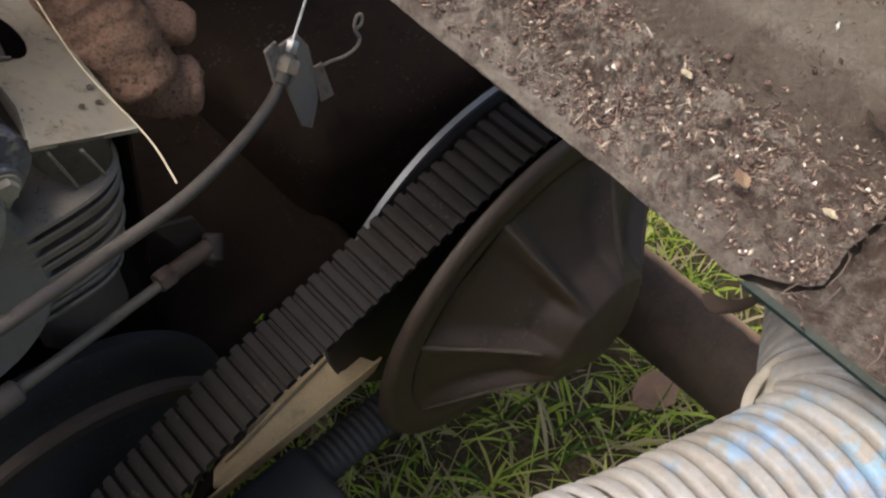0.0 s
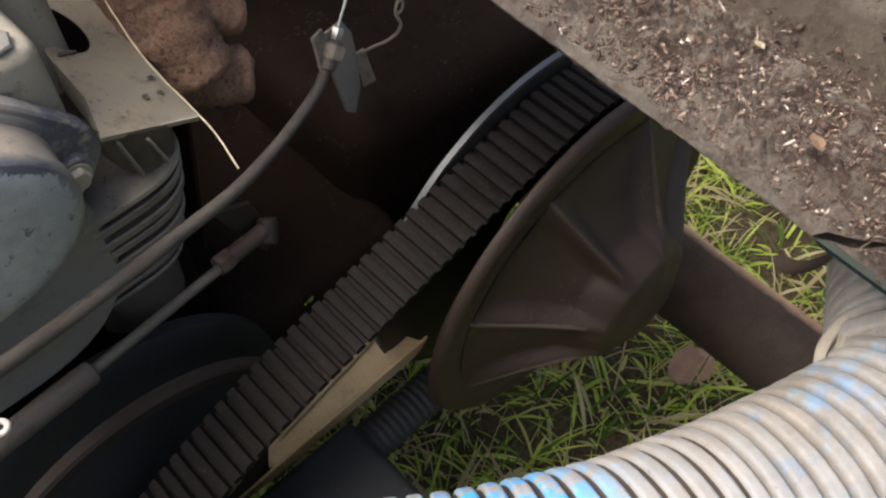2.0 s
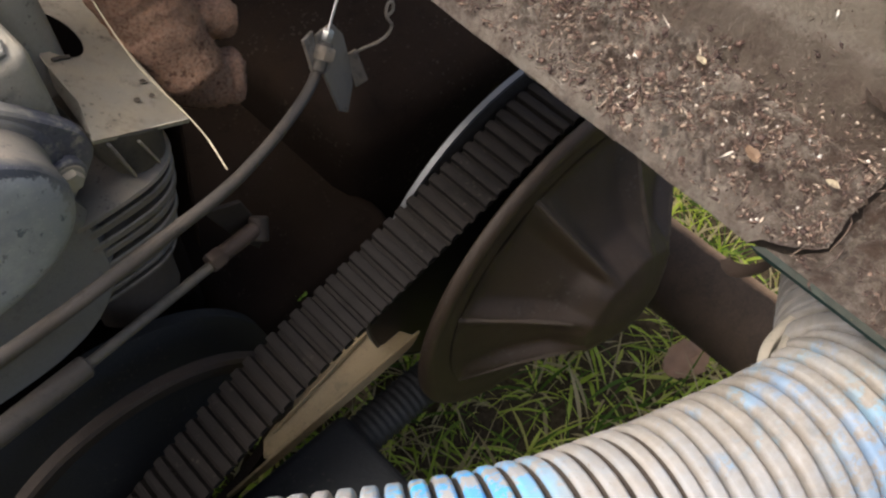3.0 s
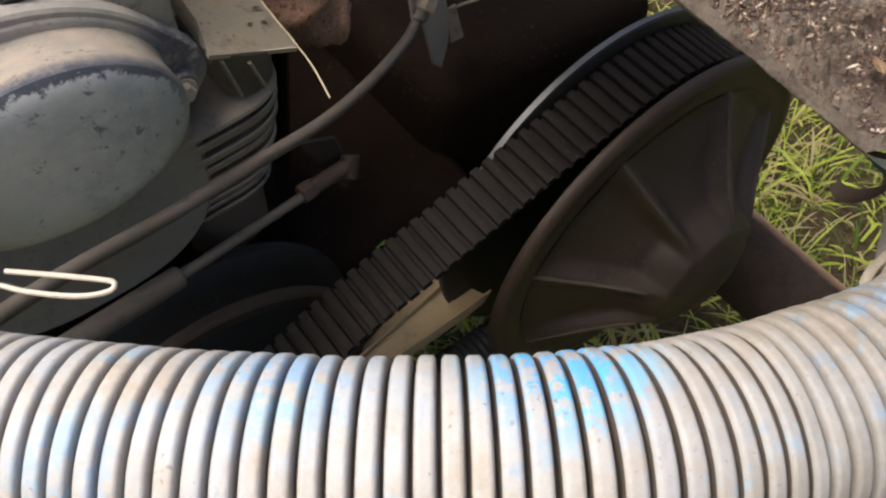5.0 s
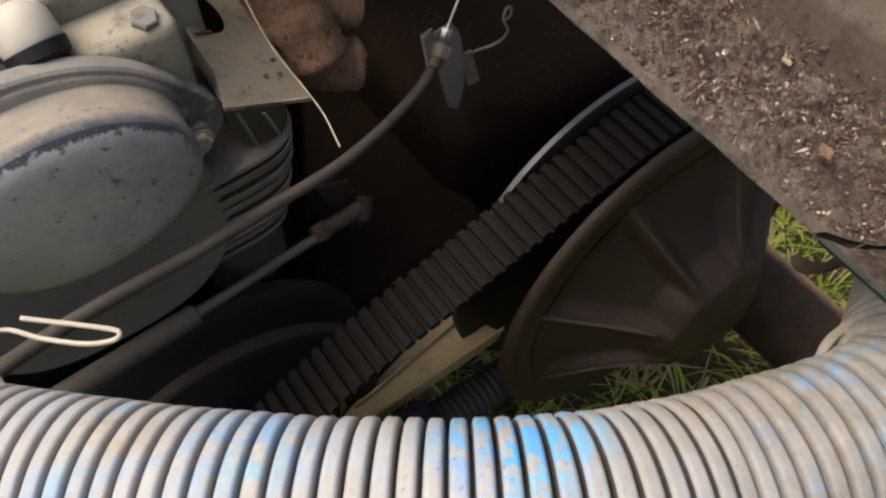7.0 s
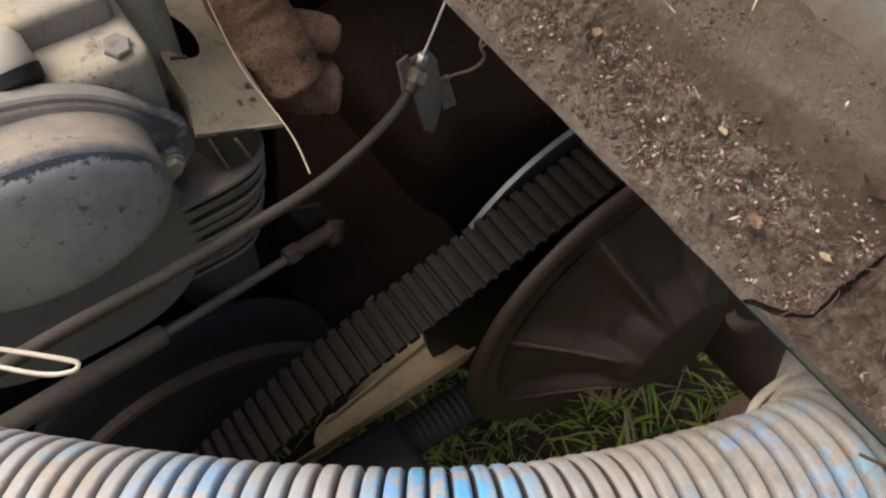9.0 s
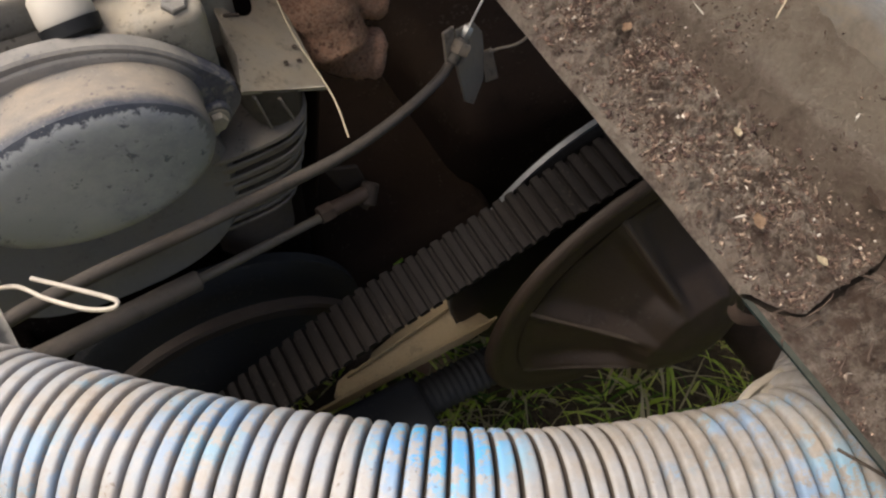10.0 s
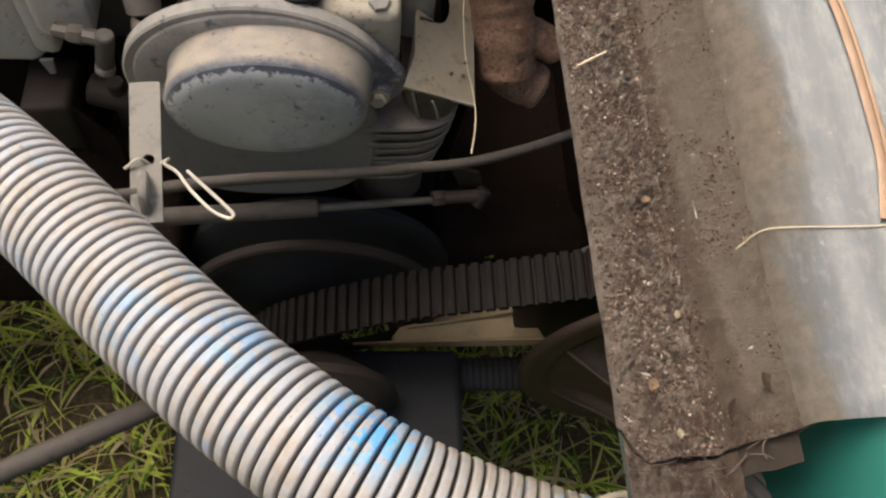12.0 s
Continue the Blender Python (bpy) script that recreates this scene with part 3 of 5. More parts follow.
def relief(x, y):
    """Caked dirt: low heaps with crumbly tops, thickest along the middle of the flange."""
    big = noise.noise(Vector((x * 70, y * 70, 4)))
    heap = max(0.0, 0.25 + big + 0.5 * math.exp(-((x - 0.021) / 0.009) ** 2)) * (0.35 if x > 0.036 else 1.0)
    fine = noise.noise(Vector((x * 330, y * 330, 9))) + 0.7 * noise.noise(Vector((x * 720, y * 720, 2)))
    lump = max(0.0, noise.noise(Vector((x * 420, y * 420, 17)))) ** 0.7
    return 0.0006 * big + heap * (0.0006 + 0.0016 * max(0.0, fine) + 0.0034 * lump) + 0.00055 * fine


def lay(x, y, z):
    """The wing runs a little askew and rises towards the bulkhead."""
    return Vector((0.0025 - 0.050 * (y - 0.1) + x, y, 0.7405 + 0.10 * (y - 0.1) + z))


def lap(x):
    """Where the wing sheet ends at the lap joint: y of its ragged, rounded edge."""
    return 0.0155 + 0.0155 * max(0.0, 1 - max(0.0, x) / 0.0095) ** 1.8 + 0.0010 * noise.noise(Vector((x * 90, 1, 1))) + 0.0008 * noise.noise(Vector((x * 260, 5, 1))) + 0.0005 * noise.noise(Vector((x * 700, 5, 7)))


def build_panel():
    """The dirt-covered inner wing: a flat flange, a shallow channel, a step and the grey cowl beyond it."""
    wing = thing("wing_panel", "dirt-crusted pressed steel wing flange beside the engine bay", "car body", at=(0.03, 0.2, 0.745))
    prof = [(0.0022, -0.0065), (-0.0004, -0.0030), (0.0008, 0.0)]
    prof += [(x, along(x)) for x in (0.002 + 0.0006 * k for k in range(82))]
    bm = bmesh.new()
    ys = [0.030 + 0.0007 * i for i in range(360)] + [0.284 + 0.004 * i for i in range(24)] + [0.40 + 0.03 * i for i in range(16)]
    rows = []
    for i, y in enumerate(ys):
        row = []
        for x, z in prof:
            k = relief(x, y) if x > 0.001 else 0
            yy = y if y > 0.044 else lap(x) + (0.044 - lap(x)) * i / 20
            if i == 0:
                yy = lap(x)
            row.append(bm.verts.new(lay(x + 0.0007 * noise.noise(Vector((y * 50, x, 0))), yy, z + k)))
        rows.append(row)
    for a, b in zip(rows, rows[1:]):
        for k in range(len(prof) - 1):
            bm.faces.new((a[k], a[k + 1], b[k + 1], b[k]))
    bmesh.ops.solidify(bm, geom=bm.faces[:], thickness=0.0016)
    part("flange", bm, M_DIRT, wing)
    # the lower sheet in front of the lap joint, with its teal edge
    bm = bmesh.new()
    rows = []
    prof2 = [(0.0008, -0.0062), (0.0, -0.0040), (0.0012, -0.0026)] + [(x, along(x) - 0.0036) for x in (0.003 + 0.0016 * k for k in range(22))] + [(0.0400, 0.012), (0.0415, -0.004), (0.0425, -0.03)]
    for i in range(120):
        row = []
        for x, z in prof2:
            y = lap(x) - 0.0007 - 0.0008 * noise.noise(Vector((x * 90, 3, 3))) - 0.002 * i
            row.append(bm.verts.new(lay(x, y, z * (1 if x < 0.03 else max(0.55, 1 - 0.0022 * i)) + (1.2 * relief(x, y) if 0.002 < x < 0.05 else 0))))
        rows.append(row)
    for a, b in zip(rows, rows[1:]):
        for k in range(len(prof2) - 1):
            f = bm.faces.new((a[k], a[k + 1], b[k + 1], b[k]))
            f.material_index = 1 if k < 2 else 0
    bmesh.ops.solidify(bm, geom=bm.faces[:], thickness=0.0016)
    part("front_sheet", bm, [M_DIRT, M_GREENDIRT], wing, "dirt-crusted sheet with a teal painted edge")
    # dirt-filled gutter under the joint
    bm = bmesh.new()
    rows = [[bm.verts.new(lay(x, lap(x) + dy, along(x) - 0.0058)) for dy in (0.008, 0.001, -0.004, -0.010)] for x in (0.002 + 0.003 * k for k in range(17))]
    for a, b in zip(rows, rows[1:]):
        for k in range(3):
            bm.faces.new((a[k], a[k + 1], b[k + 1], b[k]))
    bmesh.ops.solidify(bm, geom=bm.faces[:], thickness=0.001)
    part("joint_gutter", bm, M_GROOVE, wing, "dark gutter filled with dirt")
    # grey cowl that rises from the step
    cowl = []
    bm = bmesh.new()
    prof3 = [(0.0480, 0.040), (0.0500, 0.0500), (0.0530, 0.0550), (0.060, 0.0605), (0.072, 0.0685), (0.088, 0.078), (0.11, 0.089), (0.135, 0.0985), (0.155, 0.102), (0.168, 0.098), (0.175, 0.082), (0.178, 0.04), (0.179, -0.02)]
    def front(x):
        return 0.016 - 0.13 * min(0.09, max(0.0, x - 0.048))
    for i in range(44):
        cowl.append([bm.verts.new(lay(x, front(x) + (0.02 * i if i < 2 else 0.02 * i * 1.0), z)) for x, z in prof3])
    for a, b in zip(cowl, cowl[1:]):
        for k in range(len(prof3) - 1):
            bm.faces.new((a[k], a[k + 1], b[k + 1], b[k]))
    bmesh.ops.solidify(bm, geom=bm.faces[:], thickness=0.002)
    part("cowl", bm, M_COWL, wing, "grey satin cowl with dust streaks")
    # teal body corner in front of the cowl
    bm = bmesh.new()
    rows = []
    prof4 = ((0.0660, -0.03), (0.0668, 0.030), (0.0685, 0.048), (0.072, 0.0565), (0.077, 0.0625), (0.084, 0.0680), (0.09, 0.0715), (0.11, 0.0820), (0.135, 0.0915), (0.155, 0.095), (0.167, 0.091), (0.173, 0.076), (0.176, 0.0))
    for i in range(13):
        drop = 0.06 * (i / 12) ** 2
        rows.append([bm.verts.new(lay(x, front(x) + 0.010 - 0.012 * i, z - drop)) for x, z in prof4])
    for a, b in zip(rows, rows[1:]):
        for k in range(len(prof4) - 1):
            bm.faces.new((a[k], a[k + 1], b[k + 1], b[k]))
    bmesh.ops.solidify(bm, geom=bm.faces[:], thickness=0.002)
    part("body_corner", bm, M_GREEN, wing, "glossy teal painted body corner")
    return wing


def surface(x, y):
    """A place on the dirty flange, x from its inner edge."""
    pts = [(0.0, 0.0)] + WING
    for (x0, z0), (x1, z1) in zip(pts, pts[1:]):
        if x <= x1:
            return lay(x, y, z0 + (z1 - z0) * (x - x0) / (x1 - x0))
    return lay(x, y, pts[-1][1])


def build_crumbs():
    """Soil crumbs, chaff and husks lying on the flange: too many to count."""
    rng = np.random.default_rng(11)
    verts, faces = [], []
    made = 0
    while made < 28000:
        x, y = rng.uniform(0.001, 0.049), rng.uniform(-0.12, 0.46)
        heap = 0.45 + 0.9 * noise.noise(Vector((x * 60, y * 60, 4))) + 0.6 * math.exp(-((x - 0.021) / 0.009) ** 2) - (0.55 if x > 0.034 else 0)
        heap += 0.12 + 0.4 * math.exp(-((y - 0.010) / 0.010) ** 2)
        if rng.random() > heap or -0.0045 < y - lap(x) < 0.0008 or (y < lap(x) and x > 0.034):
            continue
        made += 1
        kind = rng.random()
        s = min(0.0008, rng.lognormal(-7.85, 0.42)) if kind < 0.93 else rng.uniform(0.0007, 0.0015)
        x, y, z = surface(x, y)
        z += s * 0.15 + 0.0006 - (0.0046 if y < lap(0.02) else 0)
        stretch = rng.uniform(0.7, 1.3, 3)
        if kind < 0.5:
            stretch[0] *= rng.uniform(1.8, 3.6)
            stretch[1] *= 0.75
            stretch[2] *= 0.35
        elif 0.93 < kind < 0.965:
            stretch[0] *= rng.uniform(2.2, 4.0)
            stretch[1] *= 0.22
            stretch[2] *= 0.22
        elif kind > 0.965:
            stretch[2] *= 0.6
        a, b = rng.uniform(0, 6.28), rng.normal(0, 0.6)
        rot = np.array(Euler((b, rng.normal(0, 0.5), a)).to_matrix())
        base = np.array([(1, 0, 0), (-1, 0, 0), (0, 1, 0), (0, -1, 0), (0, 0, 0.8), (0, 0, -0.8)]) * rng.uniform(0.6, 1.35, (6, 1)) * stretch * s
        k = len(verts)
        verts += [tuple(v) for v in base @ rot.T + np.array([x, y, z])]
        faces += [(k + i, k + j, k + m) for i, j, m in ((0, 2, 4), (2, 1, 4), (1, 3, 4), (3, 0, 4), (2, 0, 5), (1, 2, 5), (3, 1, 5), (0, 3, 5))]
    me = bpy.data.meshes.new("dirt_crumbs")
    me.from_pydata(verts, [], faces)
    me.materials.append(M_CRUMB)
    me.polygons.foreach_set("use_smooth", [True] * len(me.polygons))
    return tagged(new("dirt_crumbs", me), "dry brown soil crumbs and chaff on the steel flange", "dirt", kind="stuff")


def build_bay():
    """Plain walls that close the engine bay: the bulkhead behind and an unseen one at the side."""
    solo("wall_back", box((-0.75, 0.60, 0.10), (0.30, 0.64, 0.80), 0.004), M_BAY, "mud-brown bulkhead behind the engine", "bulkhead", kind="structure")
    # never in view; added to hold light back from the bay
    solo("wall_side", box((-0.75, -0.1, 0.10), (-0.72, 0.60, 0.56), 0.004), M_BAY, "added mud-brown side wall, out of view, that darkens the bay", "inner wing", kind="structure")
    # chassis tube under the pulley
    line = spline([(0.343, -0.35, 0.215), (0.343, 0.1, 0.215), (0.343, 0.62, 0.215)], 0.03)
    ct = thing("chassis_tube", "rusty brown steel chassis tube above the grass", "chassis tube", at=(0.343, 0.1, 0.215))
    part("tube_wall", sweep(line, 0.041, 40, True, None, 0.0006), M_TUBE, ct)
    for y in (-0.345, 0.612):
        part("end_plug", lathe([(y - 0.006, 0.0), (y - 0.006, 0.038), (y - 0.003, 0.0432), (y + 0.003, 0.0432), (y + 0.006, 0.038), (y + 0.006, 0.0)], (0.343, 0.0, 0.215), "y", 40), M_OIL_SHADE, ct, "black end plug")


def build_hose():
    hose = thing("corrugated_hose", "dusty blue corrugated plastic hose hanging across the engine bay", "hose", at=(-0.1, 0.04, 0.67))
    R = 0.0294
    # the far end turns in under the wing
    line = spline([(-0.52, 0.205, 0.83), (-0.45, 0.238, 0.745), (-0.380, 0.245, 0.693), (-0.3136, 0.2152, 0.6695), (-0.2575, 0.1669, 0.6742), (-0.2049, 0.1153, 0.6775), (-0.1514, 0.0646, 0.683), (-0.0946, 0.0227, 0.6846), (-0.0437, -0.0003, 0.6796), (0.0123, -0.0181, 0.6796), (0.034, -0.0160, 0.679), (0.055, -0.0070, 0.678), (0.085, 0.008, 0.675), (0.12, 0.024, 0.670), (0.16, 0.040, 0.662)], 0.000533)
    n, per = len(line), 12
    shape = [-0.0048, -0.0048, -0.0012, -0.0003, 0.0, 0.0, 0.0, 0.0, 0.0, 0.0, -0.0002, -0.0008]
    def depth(i):
        x = line[i].x
        return 1.0 if x < 0.0 else max(0.35, 1.0 - 16 * x)
    bm = sweep(line, lambda i: R + 0.0036 * min(1.0, max(0.0, (line[i].x - 0.002) / 0.03)) + shape[i % per] * depth(i), 44, True, None, 0.00045)
    bm.faces.ensure_lookup_table()
    segs = 44
    # groove floors between the ribs take the dark brown
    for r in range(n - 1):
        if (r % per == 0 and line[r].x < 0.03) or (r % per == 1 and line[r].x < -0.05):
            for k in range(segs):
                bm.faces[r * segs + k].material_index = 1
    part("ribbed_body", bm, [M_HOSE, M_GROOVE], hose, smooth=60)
    # ribs pinched into lips on the inside of the bend
    for off, r0 in ((Vector((0.001, -0.0028, -0.0012)), 0.0015), (Vector((0.0055, -0.0055, 0.0004)), 0.0012)):
        lip = spline([Vector(q) + off for q in ((-0.004, 0.0075, 0.6915), (0.006, 0.0140, 0.6900), (0.018, 0.0165, 0.6880), (0.030, 0.0150, 0.6900), (0.042, 0.0110, 0.6960), (0.050, 0.005, 0.702))], 0.002)
        m = len(lip)
        part("pinched_fold", sweep(lip, lambda i: 0.0005 + r0 * math.sin(math.pi * (0.08 + 0.85 * i / m)), 12, True, None, 0.0006, 0.8), M_SLEEVE, hose, "folded beige lip")
    return hose


# ---------------- engine ----------------


def build_cover():
    """The oval end cover with its flange, ear, bolts and sheet strip."""
    cov = thing("engine_end_cover", "dust-covered dark blue oval engine end cover", "engine cover", at=(-0.158, 0.31, 0.60))
    prof = [(0.312, 0.068, 0.050, 0.598), (0.306, 0.0665, 0.049, 0.599), (0.303, 0.0655, 0.0483, 0.6), (0.285, 0.064, 0.0468, 0.6075), (0.274, 0.0630, 0.0460, 0.6115), (0.2695, 0.0612, 0.0443, 0.6128), (0.2665, 0.0570, 0.0402, 0.6132), (0.2650, 0.050, 0.034, 0.6135), (0.2640, 0.030, 0.020, 0.6135), (0.2637, 0.008, 0.006, 0.6135)]
    bm = loft([oval(-0.155, y, z, a, b, 80) for y, a, b, z in prof])
    part("cap", bm, M_COVER, cov)
    # flange: an oval plate with an ear towards the cylinder
    rows = []
    for y, g in ((0.3225, -0.0015), (0.3210, 0.0), (0.3125, 0.0), (0.311, -0.0015)):
        ring = []
        for k in range(96):
            t = 2 * math.pi * k / 96
            c, s = math.cos(t), math.sin(t)
            a, b = 0.0865 + g, 0.066 + g
            ear = 0.013 * math.exp(-((math.degrees(t) + 4) / 20) ** 2) + 0.013 * math.exp(-((math.degrees(t) - 356) / 20) ** 2)
            cc = -abs(c) ** 0.4 if c < 0 and s < 0 else c
            ring.append(Vector((-0.165 + (a + ear) * cc, y, 0.593 + b * s)))
        rows.append(ring)
    part("flange", loft(rows), M_FLANGE, cov)
    rows = [oval(-0.163, y, 0.593, a, b, 72) for y, a, b in ((0.3120, 0.0820, 0.0618), (0.3100, 0.0812, 0.0610), (0.3092, 0.0800, 0.0598), (0.3088, 0.060, 0.045))]
    part("raised_lip", loft(rows), M_FLANGE, cov)
    part("bolt_boss", rod((-0.0845, 0.313, 0.5835), (-0.0845, 0.3055, 0.5835), 0.0098, 20), M_FLANGE, cov)
    hexbolt(cov, (-0.0845, 0.3050, 0.5835), (0, -1, 0.1), 0.0056, 0.005, mat=M_HEAD)
    # crankcase below the cap
    bm = loft([oval(-0.165, y, 0.53, a, b, 48, 2.6) for y, a, b in ((0.330, 0.085, 0.075), (0.308, 0.083, 0.073), (0.303, 0.078, 0.068), (0.301, 0.05, 0.04))])
    part("crankcase_face", bm, M_CASE, cov)
    return cov


def build_strip():
    """The drilled sheet strip that holds the cable, with the pale wire hooked into it."""
    s = thing("cable_strip", "grey drilled sheet steel strip holding the cable", "bracket", at=(-0.232, 0.24, 0.605))
    top, bottom, half = Vector((-0.2300, 0.286, 0.6165)), Vector((-0.2215, 0.196, 0.5985)), 0.0092
    side, ahead = Vector((1, 0.08, 0)).normalized(), (bottom - top).normalized()
    up = side.cross(ahead).normalized()
    up = up if up.z > 0 else -up
    bm = bmesh.new()
    L = (bottom - top).length
    hole, hr = 0.052, 0.0036
    # outline with a round hole, bridged
    outer = [(-half, 0), (half, 0), (half, L), (-half, L)]
    vo = []
    for (x0, s0), (x1, s1) in zip(outer, outer[1:] + outer[:1]):
        for k in range(8):
            vo.append(bm.verts.new(top + side * (x0 + (x1 - x0) * k / 8) + ahead * (s0 + (s1 - s0) * k / 8)))
    vh = [bm.verts.new(top + side * (0.0015 + hr * math.cos(2 * math.pi * k / 20)) + ahead * (hole + hr * math.sin(2 * math.pi * k / 20))) for k in range(20)]
    eo = [bm.edges.new((a, b)) for a, b in zip(vo, vo[1:] + vo[:1])]
    eh = [bm.edges.new((a, b)) for a, b in zip(vh, vh[1:] + vh[:1])]
    bmesh.ops.triangle_fill(bm, use_beauty=True, edges=eo + eh)
    bmesh.ops.solidify(bm, geom=bm.faces[:], thickness=0.002)
    part("sheet", bm, M_STRIP, s, smooth=30)
    clip = sweep(spline([bottom + side * -0.002 + up * 0.003 - ahead * 0.030, bottom + up * 0.010 - ahead * 0.024, bottom + up * 0.011 - ahead * 0.014, bottom + up * 0.002 - ahead * 0.008], 0.002), 0.0035, 8)
    part("cable_clip", clip, M_STRIP, s)
    w = [top + ahead * 0.058 - side * 0.012 + up * 0.004, top + ahead * 0.053 - side * 0.003 + up * 0.006, top + ahead * 0.055 + side * 0.004 - up * 0.001, top + ahead * 0.054 + side * 0.014 + up * 0.006]
    w = [Vector(p) for p in w] + [Vector(p) for p in ((-0.211, 0.225, 0.619), (-0.200, 0.211, 0.632), (-0.190, 0.196, 0.6365), (-0.177, 0.181, 0.6405), (-0.1675, 0.1752, 0.6420), (-0.1645, 0.1762, 0.6430), (-0.1665, 0.1795, 0.6430), (-0.178, 0.192, 0.641), (-0.193, 0.208, 0.638))]
    wire = thing("tie_wire", "pale bent tie wire hooked through the drilled strip", "wire", at=w[3])
    part("bent_wire", sweep(spline(w, 0.0015), 0.00105, 8), M_WIRE, wire)
    return s


def build_head():
    """Valve cover and head at the top of the engine."""
    h = thing("valve_cover", "pale dust-covered alloy valve cover of the engine", "valve cover", at=(-0.16, 0.36, 0.64))
    part("casting", chunk((-0.128, 0.3235, 0.580), (-0.070, 0.47, 0.6455), 0.008, None, 0.0016), M_HEAD, h)
    part("rear_casting", chunk((-0.215, 0.352, 0.580), (-0.120, 0.47, 0.640), 0.008, None, 0.0016), M_HEAD, h)
    part("raised_top", chunk((-0.212, 0.353, 0.635), (-0.077, 0.47, 0.664), 0.006, None, 0.002), M_HEAD, h)
    hexbolt(h, (-0.0850, 0.3325, 0.6450), (0.05, -0.3, 0.95), 0.0072, 0.0042, washer=False, mat=M_STRIP)
    m = Matrix.Translation((-0.137, 0.3445, 0.6640)) @ Vector((0.05, -0.65, -0.72)).to_track_quat("Z", "Y").to_matrix().to_4x4()
    plug = lathe([(-0.007, 0.0), (-0.0065, 0.006), (-0.004, 0.011), (0.001, 0.0142), (0.012, 0.0148), (0.0165, 0.0140), (0.019, 0.0120), (0.019, 0.0)], (0, 0, 0), "z", 40)
    plug.transform(m)
    part("plug", plug, M_WHITE, h, "off-white plastic plug")
    ring = lathe([(0.0150, 0.0155), (0.0215, 0.0150), (0.0235, 0.0125), (0.0235, 0.0)], (0, 0, 0), "z", 40)
    ring.transform(m)
    part("rubber_ring", ring, M_BLACK, h, "black rubber ring")
    return h


def build_cylinder():
    """Cooling fins of the barrel: stacked plates under the sheet."""
    c = thing("finned_cylinder", "dusty grey finned engine cylinder barrel", "cylinder", at=(-0.066, 0.35, 0.50))
    def deck(levels, cx, cy):
        rows = []
        for z, a in levels:
            ring = []
            for k in range(64):
                t = 2 * math.pi * k / 64
                cc, ss = math.cos(t), math.sin(t)
                x = a * math.copysign(abs(cc) ** 0.62, cc)
                y = (a + 0.002) * math.copysign(abs(ss) ** 0.62, ss)
                ring.append(Vector((cx + x, cy + y, z + 0.05 * x)))
            rows.append(ring)
        return loft(rows)
    part("deck", deck([(0.5545, 0.030), (0.5542, 0.0440), (0.5530, 0.0468), (0.5508, 0.0474), (0.5494, 0.0462), (0.5490, 0.038)], -0.071, 0.350), M_FIN, c)
    lows = [0.5385, 0.5280, 0.5182, 0.5090, 0.5005, 0.4925, 0.4850, 0.4780]
    for i, z in enumerate(lows):
        tall = 0.62 * ((0.5494 if i == 0 else lows[i - 1]) - z)
        a = 0.0466 - 0.0008 * i
        edge = [(z - 0.001, a - 0.012), (z, a - 0.0016), (z + 0.0012, a), (z + tall - 0.0012, a + 0.0002), (z + tall - 0.0004, a - 0.0008), (z + tall * 0.35, a - 0.0040), (z + tall * 0.1, a - 0.012)]
        part("fin", deck(edge, -0.071 - 0.0011 * i + 0.0005 * math.sin(i * 2.7), 0.350 + 0.0005 * math.cos(i * 3.1)), M_FIN, c)
    # barrel coloured dark to stand in for shadow in the fin gaps
    part("barrel", rod((-0.074, 0.352, 0.42), (-0.071, 0.352, 0.553), 0.0330, 48), M_GROOVE, c)
    # scoop with two webs right under the sheet
    plan = spline([(-0.0690, 0.340, 0.584), (-0.0685, 0.316, 0.582), (-0.0660, 0.3085, 0.575), (-0.0600, 0.3050, 0.5635), (-0.0520, 0.3040, 0.5580), (-0.0430, 0.3045, 0.5568), (-0.0345, 0.3075, 0.5575), (-0.0295, 0.3150, 0.5600), (-0.0280, 0.335, 0.5610)], 0.0015)
    bm = bmesh.new()
    rows = []
    for q in plan:
        top = 0.5985 - 0.545 * (q.x + 0.068) + 0.10 * (q.y - 0.302)
        rows.append([bm.verts.new((q.x, q.y + 0.004 * (1 - f), q.z + (top - q.z) * f)) for f in (0.0, 0.12, 0.5, 1.0)])
    for p, q in zip(rows, rows[1:]):
        for k in range(3):
            bm.faces.new((p[k], p[k + 1], q[k + 1], q[k]))
    bmesh.ops.solidify(bm, geom=bm.faces[:], thickness=0.0022)
    part("scoop", bm, M_FIN, c)
    for x, lean in ((-0.0605, 0.006), (-0.0465, 0.006)):
        part("web", slab([(x, 0.3030, 0.5905 - 0.545 * (x + 0.06)), (x + lean, 0.3025, 0.562), (x + lean, 0.310, 0.562), (x, 0.310, 0.5905 - 0.545 * (x + 0.06))], 0.0020, (1, 0, 0), 0.0005), M_FIN, c)
    return c


